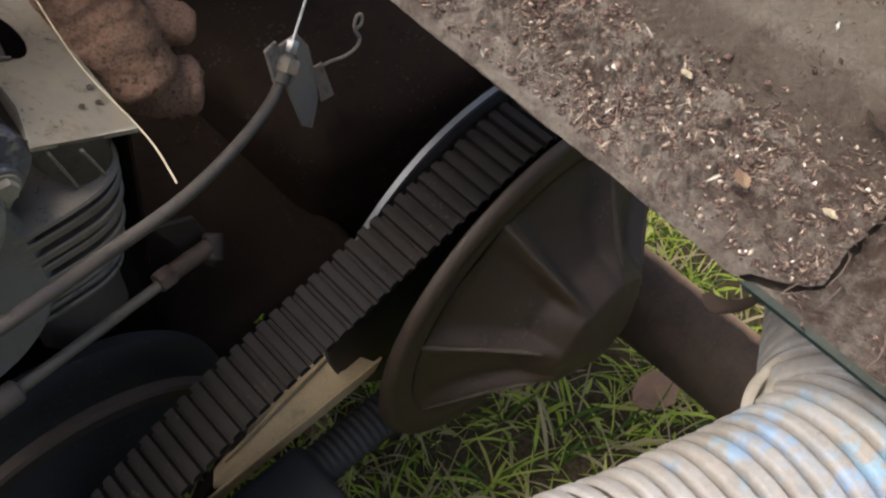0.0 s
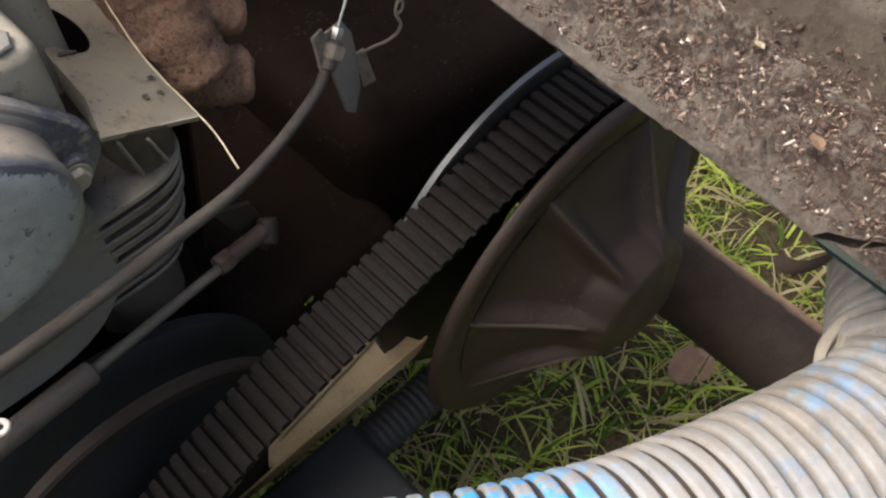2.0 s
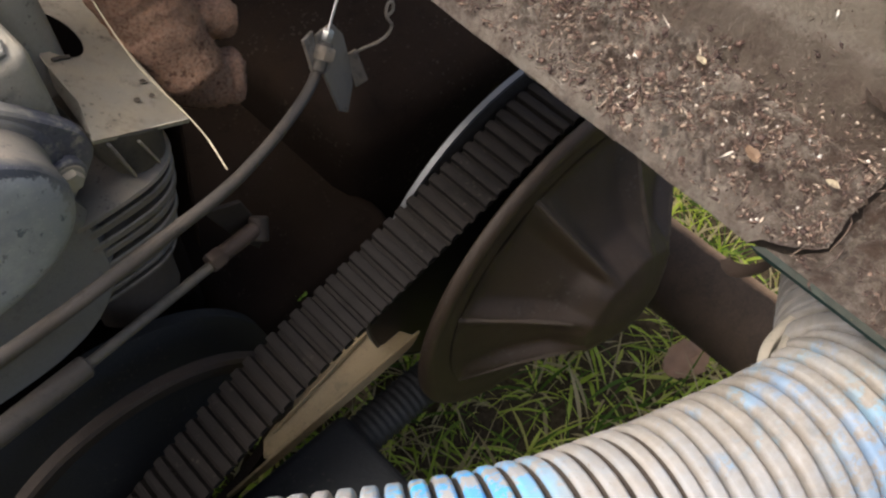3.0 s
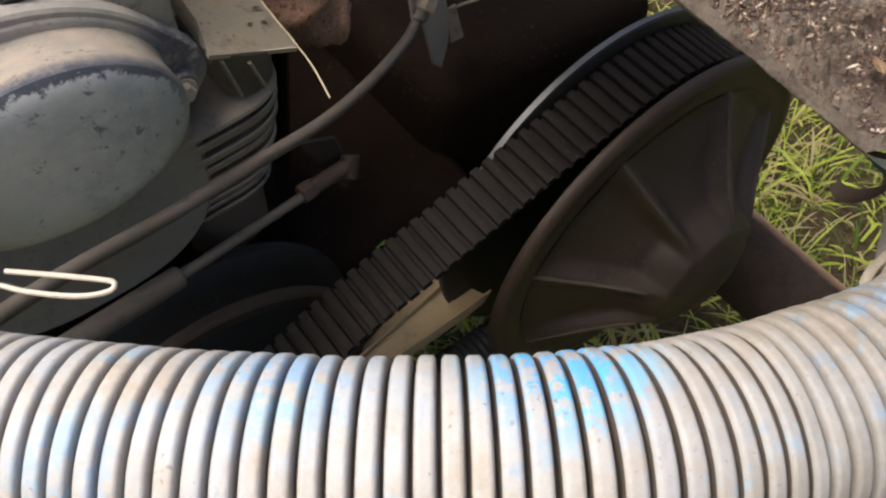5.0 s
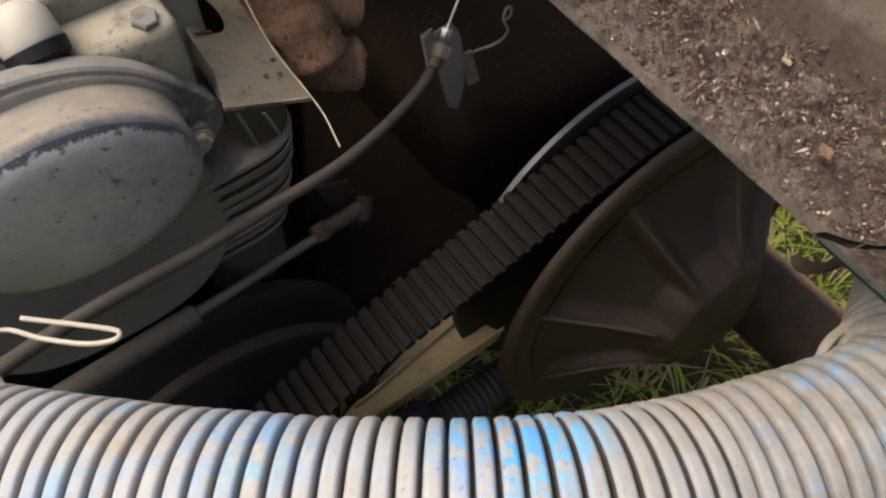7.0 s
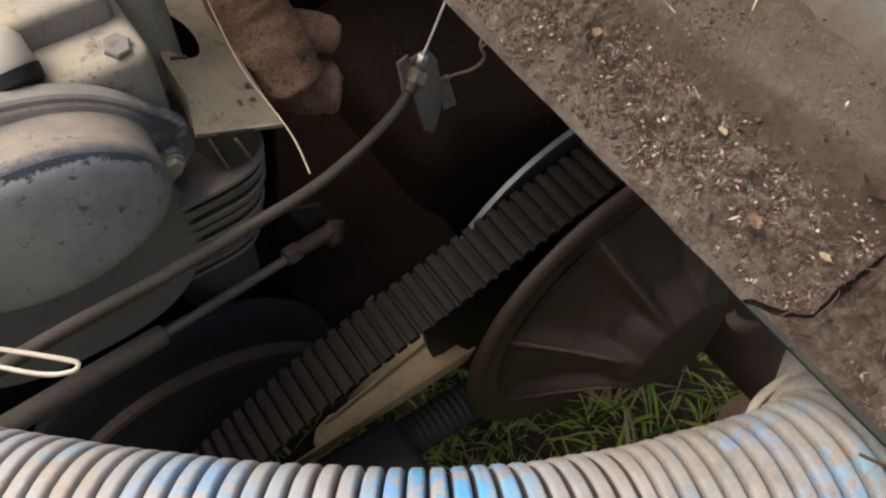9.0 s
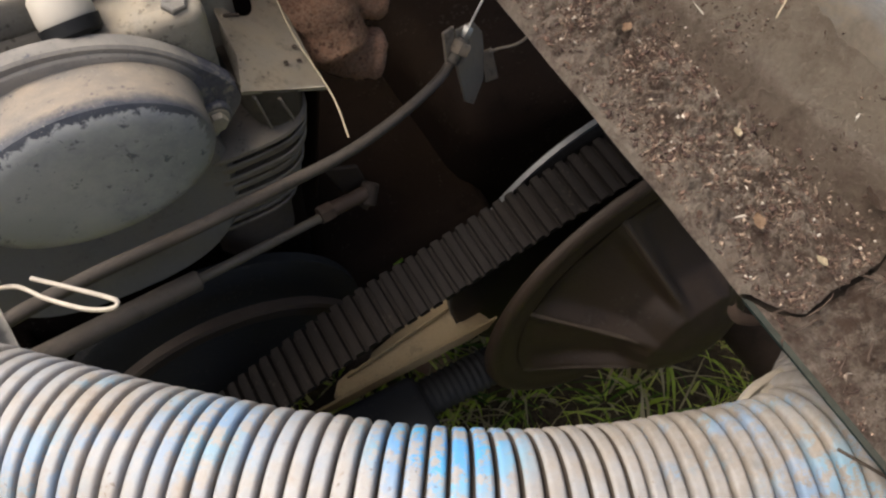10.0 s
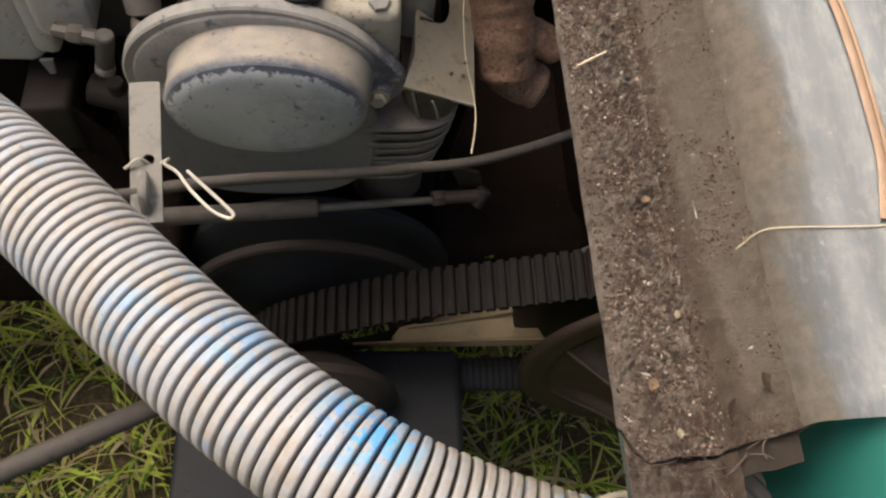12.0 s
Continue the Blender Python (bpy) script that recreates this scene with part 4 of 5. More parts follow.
def build_plate():
    """Bent sheet with a hole that the push-rod tube stands in."""
    p = thing("air_shroud_sheet", "bent dusty sheet steel shroud beside the cylinder", "shroud", at=(-0.04, 0.35, 0.59))
    fl, kink = Vector((-0.0680, 0.3020, 0.6003)), Vector((-0.0600, 0.3264, 0.5992))
    fr, br, bl = Vector((-0.0165, 0.3095, 0.5720)), Vector((-0.012, 0.46, 0.590)), Vector((-0.050, 0.46, 0.6110))
    mid, far = Vector((-0.0584, 0.3635, 0.6033)), Vector((-0.0541, 0.3944, 0.6050))
    lean = (fr - fl).cross(br - fl)
    def level(x, y):
        return Vector((x, y, fl.z - (lean.x * (x - fl.x) + lean.y * (y - fl.y)) / lean.z))
    bm = bmesh.new()
    corners = [fl, fr, br, bl, far, mid, kink]
    outer = [a.lerp(b, k / 8) for a, b in zip(corners, corners[1:] + corners[:1]) for k in range(8)]
    outer = [level(q.x, q.y) + Vector((0, 0, 0.0007 * noise.noise(q * 60))) for q in outer]
    centre = Vector((-0.0445, 0.3835, 0))
    inner = []
    for q in outer:
        a = math.atan2((q.y - centre.y) / 1.7, q.x - centre.x)
        inner.append(level(centre.x + 0.0116 * math.cos(a), centre.y + 0.0198 * math.sin(a)))
    vo, vi = [bm.verts.new(q) for q in outer], [bm.verts.new(q) for q in inner]
    for k in range(len(vo)):
        j = (k + 1) % len(vo)
        bm.faces.new((vo[k], vo[j], vi[j], vi[k]))
    bmesh.ops.solidify(bm, geom=bm.faces[:], thickness=0.0016)
    part("top_sheet", bm, M_PLATE, p, smooth=30)
    down = Vector((-0.001, 0.002, -0.021))
    part("side_fold", slab([kink + Vector((-0.0006, -0.002, -0.0010)), mid + Vector((-0.0006, 0, -0.0010)), far + Vector((-0.0006, 0, -0.0010)), bl, bl + down, mid + down, Vector((-0.0605, 0.350, 0.5815)), fl + Vector((0.0006, 0.004, -0.006)), fl + Vector((0.0004, 0.001, -0.0010))], 0.0016, (-1, 0, 0)), M_PLATE, p)
    part("front_lip", slab([fl, fr, fr + Vector((0, 0.001, -0.0035)), fl + Vector((0, 0.001, -0.0035))], 0.0014, (0, -1, 0), 0), M_PLATE, p)
    chip = thing("twig", "short dark twig lying on the sheet steel shroud", "twig", at=level(-0.05, 0.362))
    part("stalk", sweep([level(-0.0552, 0.3612) + Vector((0, 0, 0.001)), level(-0.050, 0.3626) + Vector((0, 0, 0.0014)), level(-0.0462, 0.3632) + Vector((0, 0, 0.001))], 0.0011, 7), M_GROOVE, chip)
    for x, y, size in ((-0.0335, 0.3265, 0.0042), (-0.0225, 0.3405, 0.0046), (-0.0245, 0.3290, 0.0040)):
        q = level(x, y)
        leaf("leaf_chip", (q.x, q.y, q.z + 0.0008), size, 40 + 4000 * x, "small dark leaf chip on the sheet steel shroud", M_GROOVE, 0.5)
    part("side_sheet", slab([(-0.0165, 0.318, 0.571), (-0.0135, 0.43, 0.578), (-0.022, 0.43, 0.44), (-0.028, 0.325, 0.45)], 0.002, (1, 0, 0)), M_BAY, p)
    tube = thing("push_rod_tube", "pale dusty tube standing in the shroud's hole", "tube", at=(-0.058, 0.358, 0.60))
    part("tube_wall", rod((-0.0595, 0.380, 0.575), (-0.0575, 0.400, 0.72), 0.0155, 32), M_HEAD, tube)
    return p


def build_exhaust():
    """Rusty exhaust manifold with two stub ends."""
    e = thing("exhaust_manifold", "heavily rusted flaking exhaust manifold", "exhaust", at=(0.01, 0.37, 0.58))
    body = spline([(-0.016, 0.415, 0.72), (-0.006, 0.399, 0.655), (0.003, 0.386, 0.605), (0.009, 0.374, 0.572), (0.012, 0.366, 0.552), (0.014, 0.361, 0.540)], 0.002)
    def rough_pipe(name, line, r, label=""):
        m = len(line)
        bm = sweep(line, lambda i: r * (1 + 0.03 * math.sin(i * 0.35)) * math.sqrt(max(0.04, 1 - max(0.0, (i - m + 6.2) / 5.3) ** 2)), 44, True)
        bm.normal_update()
        for v in bm.verts:
            q = v.co * 110
            v.co += v.normal * (0.0014 * noise.noise(q) + 0.0009 * noise.noise(q * 2.3) + 0.0006 * noise.noise(q * 5.1) + 0.0004 * noise.noise(q * 9.0))
        return part(name, bm, M_RUST, e, label, smooth=70)
    rough_pipe("main_pipe", body, 0.0232)
    rough_pipe("stub", spline([(0.006, 0.384, 0.580), (0.024, 0.380, 0.573), (0.042, 0.376, 0.564), (0.056, 0.3735, 0.558)], 0.0015), 0.0128)
    rough_pipe("stub", spline([(0.0, 0.384, 0.548), (0.014, 0.375, 0.536), (0.030, 0.367, 0.530), (0.047, 0.361, 0.5255)], 0.0015), 0.0182)
    leaf("leaf_chip", (0.0030, 0.3590, 0.5690), 0.0085, 20, "small pale leaf flake on the rusty manifold", M_STRAW, 0.6)
    return e


def build_cable():
    c = thing("control_cable", "brown dusty sheathed control cable", "cable", at=(-0.02, 0.28, 0.54))
    line = spline([(-0.300, 0.203, 0.608), (-0.262, 0.209, 0.605), (-0.2350, 0.2145, 0.6015), (-0.2074, 0.2220, 0.5995), (-0.1715, 0.2344, 0.5885), (-0.1293, 0.2503, 0.5700), (-0.1046, 0.2555, 0.5655), (-0.0675, 0.2665, 0.5550), (-0.020, 0.284, 0.538), (0.020, 0.306, 0.521), (0.055, 0.326, 0.510), (0.080, 0.340, 0.5065), (0.092, 0.347, 0.510), (0.098, 0.350, 0.516)], 0.004)
    part("sheath", sweep(line, lambda i: 0.0039 - 0.0003 * i / len(line), 14), M_CABLE, c)
    part("ferrule", rod((0.091, 0.3463, 0.5095), (0.1045, 0.352, 0.523), 0.0058, 16), M_ROD, c)
    part("adjuster", rod((0.1045, 0.352, 0.523), (0.110, 0.354, 0.529), 0.0042, 6), M_STEEL, c)
    part("inner_wire", sweep(spline([(0.108, 0.3535, 0.527), (0.135, 0.365, 0.556), (0.165, 0.38, 0.59)], 0.01), 0.0009, 6), M_STEEL, c)
    b = thing("cable_bracket", "bent grey steel bracket that carries the cable end", "bracket", at=(0.11, 0.352, 0.50))
    part("back_sheet", slab([(0.098, 0.352, 0.532), (0.116, 0.358, 0.528), (0.128, 0.364, 0.508), (0.132, 0.364, 0.480), (0.130, 0.360, 0.462), (0.116, 0.350, 0.450), (0.106, 0.346, 0.462), (0.098, 0.348, 0.500)], 0.0022), M_BRKT, b)
    part("left_tab", slab([(0.086, 0.349, 0.537), (0.097, 0.353, 0.536), (0.097, 0.350, 0.512), (0.088, 0.345, 0.508)], 0.0022), M_BRKT, b)
    part("right_tab", slab([(0.130, 0.365, 0.486), (0.136, 0.362, 0.490), (0.139, 0.354, 0.464), (0.131, 0.359, 0.458)], 0.0022), M_BRKT, b)
    part("nut", rod((0.097, 0.3475, 0.515), (0.103, 0.350, 0.5215), 0.0078, 6), M_BRKT, b)
    hook = thing("return_wire", "thin bent wire with an eye at the bracket", "wire", at=(0.15, 0.355, 0.50))
    w = spline([(0.134, 0.362, 0.487), (0.142, 0.361, 0.488), (0.153, 0.358, 0.489), (0.161, 0.356, 0.493), (0.164, 0.355, 0.500), (0.161, 0.355, 0.507), (0.160, 0.356, 0.512), (0.164, 0.358, 0.517), (0.169, 0.359, 0.515), (0.168, 0.358, 0.509), (0.163, 0.357, 0.508)], 0.002)
    part("bent_wire", sweep(w, 0.0011, 8), M_BRKT, hook)
    r = thing("push_rod_linkage", "thin grey linkage rod with a brown clevis end", "linkage", at=(-0.1, 0.28, 0.49))
    part("rod", rod((-0.036, 0.287, 0.4815), (-0.130, 0.267, 0.4995), 0.0031, 12), M_ROD, r)
    part("thick_end", rod((-0.128, 0.2675, 0.499), (-0.30, 0.232, 0.535), 0.0066, 16), M_CABLE, r)
    part("clevis", rod((-0.041, 0.2865, 0.4840), (-0.031, 0.288, 0.483), 0.0066, 6), M_FITTING, r)
    part("clevis_body", rod((-0.032, 0.288, 0.483), (-0.004, 0.2925, 0.4795), 0.0052, 14), M_FITTING, r)
    part("lever", slab([(-0.0300, 0.3000, 0.5110), (-0.0050, 0.3000, 0.5000), (0.0060, 0.3000, 0.4590), (-0.0010, 0.3000, 0.4460), (-0.0120, 0.3000, 0.4650)], 0.004, (0, -1, 0.3), 0.0008), M_PRIM, r, "dark flat lever")
    part("eye", rod((-0.006, 0.288, 0.472), (0.002, 0.297, 0.482), 0.0062, 16), M_PRIM, r)
    return c


PULLEY = (0.194, 0.0, 0.363)


def build_driven_pulley():
    """Big variator pulley: rear sheave with a bright rim and a ribbed cast cone in front."""
    p = thing("driven_pulley", "large variator pulley with a ribbed brown cast front", "pulley", at=(PULLEY[0], 0.22, PULLEY[2]))
    c = PULLEY
    part("rear_sheave", lathe([(0.2555, 0.02), (0.2555, 0.146), (0.2540, 0.1505), (0.2505, 0.1505), (0.2490, 0.147), (0.2475, 0.125), (0.246, 0.03)], c, "y", 120), M_SHEAVE, p)
    part("worn_edge", lathe([(0.2548, 0.1508), (0.2543, 0.1528), (0.2502, 0.1528), (0.2497, 0.1508)], c, "y", 120), M_RIM, p, "bright worn steel edge")
    # front casting: band, dished pockets and hub
    prof = [(0.214, 0.03), (0.207, 0.11), (0.199, 0.140), (0.1975, 0.150), (0.1955, 0.1530), (0.1920, 0.1525), (0.1893, 0.1500), (0.1884, 0.1465), (0.1896, 0.1425), (0.1905, 0.1360), (0.1898, 0.1290), (0.1903, 0.1262), (0.195, 0.118), (0.20, 0.05)]
    part("front_sheave", lathe(prof, c, "y", 128), M_CAST, p)
    # cone of eight dished pockets that run out into a lobed hub
    bm = bmesh.new()
    rows = []
    n, ribs = 320, 8
    for k in range(n):
        th = radians(360 * k / n)
        rib = abs(math.cos(ribs / 2 * (th - radians(116))))
        pocket = (1 - rib ** 16) ** 1.2
        row = []
        for j in range(25):
            f = j / 24
            low = pocket * (0.0042 + 0.0055 * math.sin(math.pi * min(1.0, f)) ** 0.7) * min(1.0, f / 0.045) * (1.0 if f < 0.7 else 1.0 - 0.8 * (f - 0.7) / 0.3)
            r = 0.1270 - 0.0800 * f - 0.003 * math.sin(math.pi * f) - low + (0.003 * abs(math.cos(4 * (th - radians(-8)))) ** 3) * max(0.0, f - 0.7) / 0.3
            row.append(Vector((r, 0.1893 - 0.0560 * f + 0.75 * low, 0)))
        rh, yh = row[-1].x, row[-1].y
        row += [Vector((rh - 0.0012, yh - 0.0014, 0)), Vector((rh - 0.0045, yh - 0.0022, 0)), Vector((0.034, 0.1278, 0)), Vector((0.024, 0.1236, 0)), Vector((0.012, 0.1220, 0)), Vector((0.001, 0.1217, 0))]
        rows.append([bm.verts.new((c[0] + q.x * math.cos(th), q.y + 0.0008 * noise.noise(Vector((q.x * 40 * math.cos(th), q.y * 40, q.x * 40 * math.sin(th)))), c[2] + q.x * math.sin(th))) for q in row])
    for k in range(n):
        a, b = rows[k], rows[(k + 1) % n]
        for j in range(len(a) - 1):
            bm.faces.new((a[j], a[j + 1], b[j + 1], b[j]))
    part("pocketed_cone", bm, M_CAST, p, smooth=50)
    for k8 in range(ribs):
        a = 116 + 45 * k8
        ca, sa = math.cos(radians(a)), math.sin(radians(a))
        nx, nz = -sa, ca
        line = [(0.1925, 0.1300), (0.1868, 0.1228), (0.1781, 0.1092), (0.1641, 0.0880), (0.1501, 0.0686), (0.1425, 0.0585), (0.1420, 0.0550)]
        q = [Vector((c[0] + r * ca, y, c[2] + r * sa)) for y, r in line]
        out = Vector((ca * 0.574, -0.819, sa * 0.574))
        wide = Vector((nx, 0, nz))
        rings = []
        for i, e in enumerate(q):
            w = (0.0021 + 0.0016 * max(0.0, 1 - i / 1.6)) * (1.0 if i < 5 else 0.7)
            rings.append([e + wide * (w * u) + out * h for u, h in ((-1.5, -0.006), (-1.0, -0.0008), (-0.55, 0.0009), (0.0, 0.0014), (0.55, 0.0009), (1.0, -0.0008), (1.5, -0.006))])
        part("rib", loft(rings), M_RIB, p, smooth=60)
    return p


def belt_line():
    """Middle line of the belt's outer face, from the primary pulley over the driven one."""
    pts = [(-0.205, 0.318), (-0.185, 0.352), (-0.160, 0.380), (-0.126, 0.404), (-0.090, 0.4215), (-0.055, 0.436), (-0.019, 0.449), (0.017, 0.460), (0.050, 0.469), (0.085, 0.4785), (0.112, 0.4868)]
    for a in range(112, -100, -6):
        r = 0.1425
        pts.append((PULLEY[0] + r * math.cos(radians(a)), PULLEY[2] + r * math.sin(radians(a))))
    return [Vector((x, 0.0, z)) for x, z in pts]


def build_belt():
    b = thing("variator_belt", "wide black cogged rubber drive belt on the pulley", "drive belt", at=(0.05, 0.225, 0.46))
    pitch = 0.0102
    line = spline(belt_line(), pitch)
    tang = [(line[min(i + 1, len(line) - 1)] - line[max(i - 1, 0)]).normalized() for i in range(len(line))]
    # carcass
    rows = []
    for q, t in zip(line, tang):
        n = Vector((t.z, 0, -t.x))
        n = n if n.z > 0 or q.x > 0.25 else -n
        if (q - Vector((PULLEY[0], 0, PULLEY[2]))).dot(n) < 0 and q.x > 0.1:
            n = -n
        rows.append((q, n))
    ring = []
    for q, n in rows:
        lo, hi = q - n * 0.014, q - n * 0.0045
        ring.append([Vector((lo.x, 0.211, lo.z)), Vector((hi.x, 0.2065, hi.z)), Vector((hi.x, 0.2465, hi.z)), Vector((lo.x, 0.242, lo.z))])
    part("carcass", loft(ring), M_BELT, b)
    for i in range(len(rows) - 1):
        q, n = rows[i]
        q2, n2 = rows[i + 1]
        t = (q2 - q)
        bm = bmesh.new()
        f, g = 0.10, 0.86
        sec = []
        for s, h in ((f, -0.005), (f + 0.08, -0.0006), (f + 0.22, 0.0), (g - 0.22, 0.0), (g - 0.08, -0.0006), (g, -0.005)):
            p = q + t * s + n.lerp(n2, s) * h
            sec.append(p)
        j = 0.0006 * math.sin(i * 12.9898)
        v1 = [bm.verts.new((p.x, 0.2058 + j, p.z)) for p in sec]
        v2 = [bm.verts.new((p.x, 0.2470 + j, p.z)) for p in sec]
        bm.faces.new(v1)
        bm.faces.new(v2[::-1])
        for k in range(len(sec)):
            bm.faces.new((v1[k], v2[k], v2[(k + 1) % len(sec)], v1[(k + 1) % len(sec)]))
        part("cog", bm, M_BELT, b)
    return b


def build_primary():
    """Primary pulley on the engine: two open sheaves with brown rims."""
    p = thing("primary_pulley", "dark rusty primary variator pulley with open sheaves", "pulley", at=(-0.165, 0.24, 0.33))
    c = (-0.134, 0.0, 0.340)
    part("rear_sheave", lathe([(0.304, 0.0), (0.304, 0.116), (0.302, 0.119), (0.294, 0.119), (0.292, 0.116), (0.290, 0.10), (0.262, 0.03), (0.262, 0.0)], c, "y", 96), M_BLACK, p)
    part("inner_ring", lathe([(0.268, 0.100), (0.268, 0.110), (0.2665, 0.1125), (0.260, 0.1125), (0.2585, 0.110), (0.260, 0.100), (0.268, 0.100)], c, "y", 96), M_PRIM, p)
    part("front_sheave", lathe([(0.155, 0.0), (0.155, 0.055), (0.165, 0.062), (0.172, 0.072), (0.180, 0.070), (0.206, 0.03), (0.206, 0.0)], c, "y", 96), M_PRIM, p)
    part("shaft", rod((c[0], 0.12, c[2]), (c[0], 0.42, c[2]), 0.022, 24), M_OIL_SHADE, p)
    return p


def build_block():
    """Crankcase and gearbox that fill the back of the bay, coloured near black for its shade."""
    e = thing("engine_block", "oily engine crankcase behind the pulleys, with shade in its colour", "engine block", at=(-0.1, 0.42, 0.4))
    part("crankcase", box((-0.27, 0.335, 0.24), (-0.03, 0.56, 0.535), 0.02, 3), M_OIL_SHADE, e)
    part("mount_arm", chunk((-0.44, 0.265, 0.34), (-0.24, 0.40, 0.43), 0.012, None, 0.003), M_OIL_SHADE, e)
    part("sump", box((-0.24, 0.36, 0.14), (-0.02, 0.55, 0.25), 0.02, 3), M_OIL_SHADE, e)
    g = thing("gearbox", "oily gearbox behind the driven pulley, with shade in its colour", "gearbox", at=(0.2, 0.42, 0.34))
    part("case", box((0.10, 0.33, 0.24), (0.34, 0.56, 0.44), 0.03, 3), M_OIL_SHADE, g)
    part("link_case", box((-0.04, 0.300, 0.20), (0.12, 0.56, 0.37), 0.02, 3), M_OIL_SHADE, g)


def build_undertray():
    k = thing("black_box", "plain black plastic box under the drive belt", "plastic box", at=(-0.13, 0.16, 0.2))
    part("shell", box((-0.252, 0.085, 0.10), (-0.004, 0.228, 0.318), 0.008, 3), M_BLACK, k)
    part("bellows", sweep(spline([(-0.012, 0.211, 0.294), (0.05, 0.211, 0.295), (0.12, 0.211, 0.296)], 0.0012), lambda i: 0.0165 + 0.0007 * math.sin(i * 1.25), 24, True, None, 0.0004, 0.75), M_BLACK, k, "ribbed black rubber bellows", smooth=60)
    t = thing("cream_tray", "cream plastic tray under the drive belt", "plastic tray", at=(0.0, 0.24, 0.3))
    part("floor", slab([(0.076, 0.236, 0.319), (0.058, 0.2375, 0.3145), (-0.060, 0.242, 0.292), (-0.066, 0.248, 0.293), (-0.058, 0.258, 0.297), (0.055, 0.280, 0.318)], 0.003, (0, 0, 1)), M_CREAM, t)
    part("lip", slab([(0.080, 0.2345, 0.3235), (0.060, 0.2365, 0.3175), (-0.063, 0.2425, 0.2955), (-0.102, 0.2435, 0.2885), (-0.102, 0.2430, 0.2850), (-0.063, 0.2410, 0.2850), (0.056, 0.2345, 0.3075), (0.071, 0.2335, 0.3135)], 0.0025, (0, -1, 0)), M_CREAM, t)
    part("rib", slab([(0.050, 0.262, 0.3185), (-0.050, 0.255, 0.2985), (-0.050, 0.255, 0.3015), (0.050, 0.262, 0.3235)], 0.0025, (0, -1, 0)), M_CREAM, t)
    r = thing("steering_rod", "dark steel rod low above the grass", "rod", at=(-0.37, 0.18, 0.2))
    part("bar", rod((-0.46, 0.138, 0.20), (-0.15, 0.284, 0.20), 0.011, 16), M_CABLE, r)
    c = thing("cross_member", "dark steel cross member of the chassis", "chassis beam", at=(-0.5, 0.35, 0.2))
    part("beam", box((-0.72, 0.34, 0.17), (-0.2, 0.39, 0.22), 0.006), M_OIL_SHADE, c)


def build_left():
    """Fuel fittings and castings at the far side of the end cover."""
    f = thing("injection_pump", "dusty grey pump casting with a stepped side", "pump", at=(-0.33, 0.37, 0.57))
    part("casting", chunk((-0.47, 0.350, 0.553), (-0.318, 0.44, 0.68), 0.008, None, 0.003), M_PUMP, f)
    part("side_flange", chunk((-0.322, 0.348, 0.568), (-0.303, 0.43, 0.69), 0.006, None, 0.003), M_PUMP, f)
    part("nose", chunk((-0.312, 0.342, 0.588), (-0.274, 0.40, 0.70), 0.009, None, 0.004), M_PUMP, f)
    part("tab", slab([(-0.322, 0.349, 0.560), (-0.312, 0.349, 0.561), (-0.3135, 0.348, 0.547), (-0.318, 0.348, 0.546)], 0.003, (0, -1, 0)), M_STRIP, f)
    part("base", chunk((-0.46, 0.372, 0.42), (-0.310, 0.46, 0.556), 0.008, None, 0.002), M_OIL_SHADE, f)
    hexbolt(f, (-0.352, 0.3495, 0.625), (0, -1, 0.2), 0.007, 0.005)
    u = thing("pipe_union", "dull zinc elbow union on the pump", "pipe fitting", at=(-0.27, 0.335, 0.58))
    part("elbow", rod((-0.294, 0.3320, 0.6118), (-0.2615, 0.3250, 0.6115), 0.0054, 8), M_ROD, u)
    part("collar", rod((-0.284, 0.3298, 0.6117), (-0.274, 0.3277, 0.6116), 0.0068, 6), M_ROD, u)
    part("stem", rod((-0.2600, 0.3250, 0.6165), (-0.2668, 0.3250, 0.5860), 0.0062, 14), M_ROD, u)
    part("cap_nut", rod((-0.2664, 0.3250, 0.5875), (-0.2680, 0.3245, 0.5805), 0.0068, 14), M_STRIP, u)
    b = thing("banjo_union", "dusty banjo bolt union beside the end cover", "pipe fitting", at=(-0.24, 0.35, 0.61))
    part("stem", rod((-0.243, 0.375, 0.672), (-0.2385, 0.350, 0.620), 0.0085, 18), M_CABLE, b)
    part("upper_collar", rod((-0.2395, 0.353, 0.627), (-0.2380, 0.347, 0.615), 0.0115, 20), M_FIN, b)
    part("ball", lathe([(-0.009, 0.0), (-0.0078, 0.006), (-0.004, 0.0098), (0.0, 0.0107), (0.004, 0.0098), (0.009, 0.006)], (-0.2370, 0.342, 0.608), "z", 24), M_FIN, b)
    part("tip", rod((-0.2365, 0.339, 0.600), (-0.235, 0.335, 0.588), 0.0062, 6), M_FITTING, b)
    part("side_pipe", rod((-0.238, 0.356, 0.628), (-0.213, 0.385, 0.665), 0.0072, 16), M_CABLE, b)
    d = thing("filter_bowl", "dark grey casting behind the pipe unions", "casting", at=(-0.27, 0.40, 0.6))
    part("body", chunk((-0.292, 0.385, 0.54), (-0.236, 0.43, 0.662), 0.012, None, 0.003), M_CABLE, d)
    part("band", chunk((-0.296, 0.381, 0.622), (-0.234, 0.432, 0.634), 0.003, None, 0.001), M_CABLE, d)
    t = thing("fuel_pipe", "thin grey fuel pipe beside the end cover", "pipe", at=(-0.21, 0.34, 0.66))
    part("pipe_wall", rod((-0.199, 0.330, 0.64), (-0.215, 0.35, 0.75), 0.0032, 10), M_STRIP, t)
    g = thing("lower_bracket", "dark brown folded bracket behind the hose", "bracket", at=(-0.28, 0.34, 0.52))
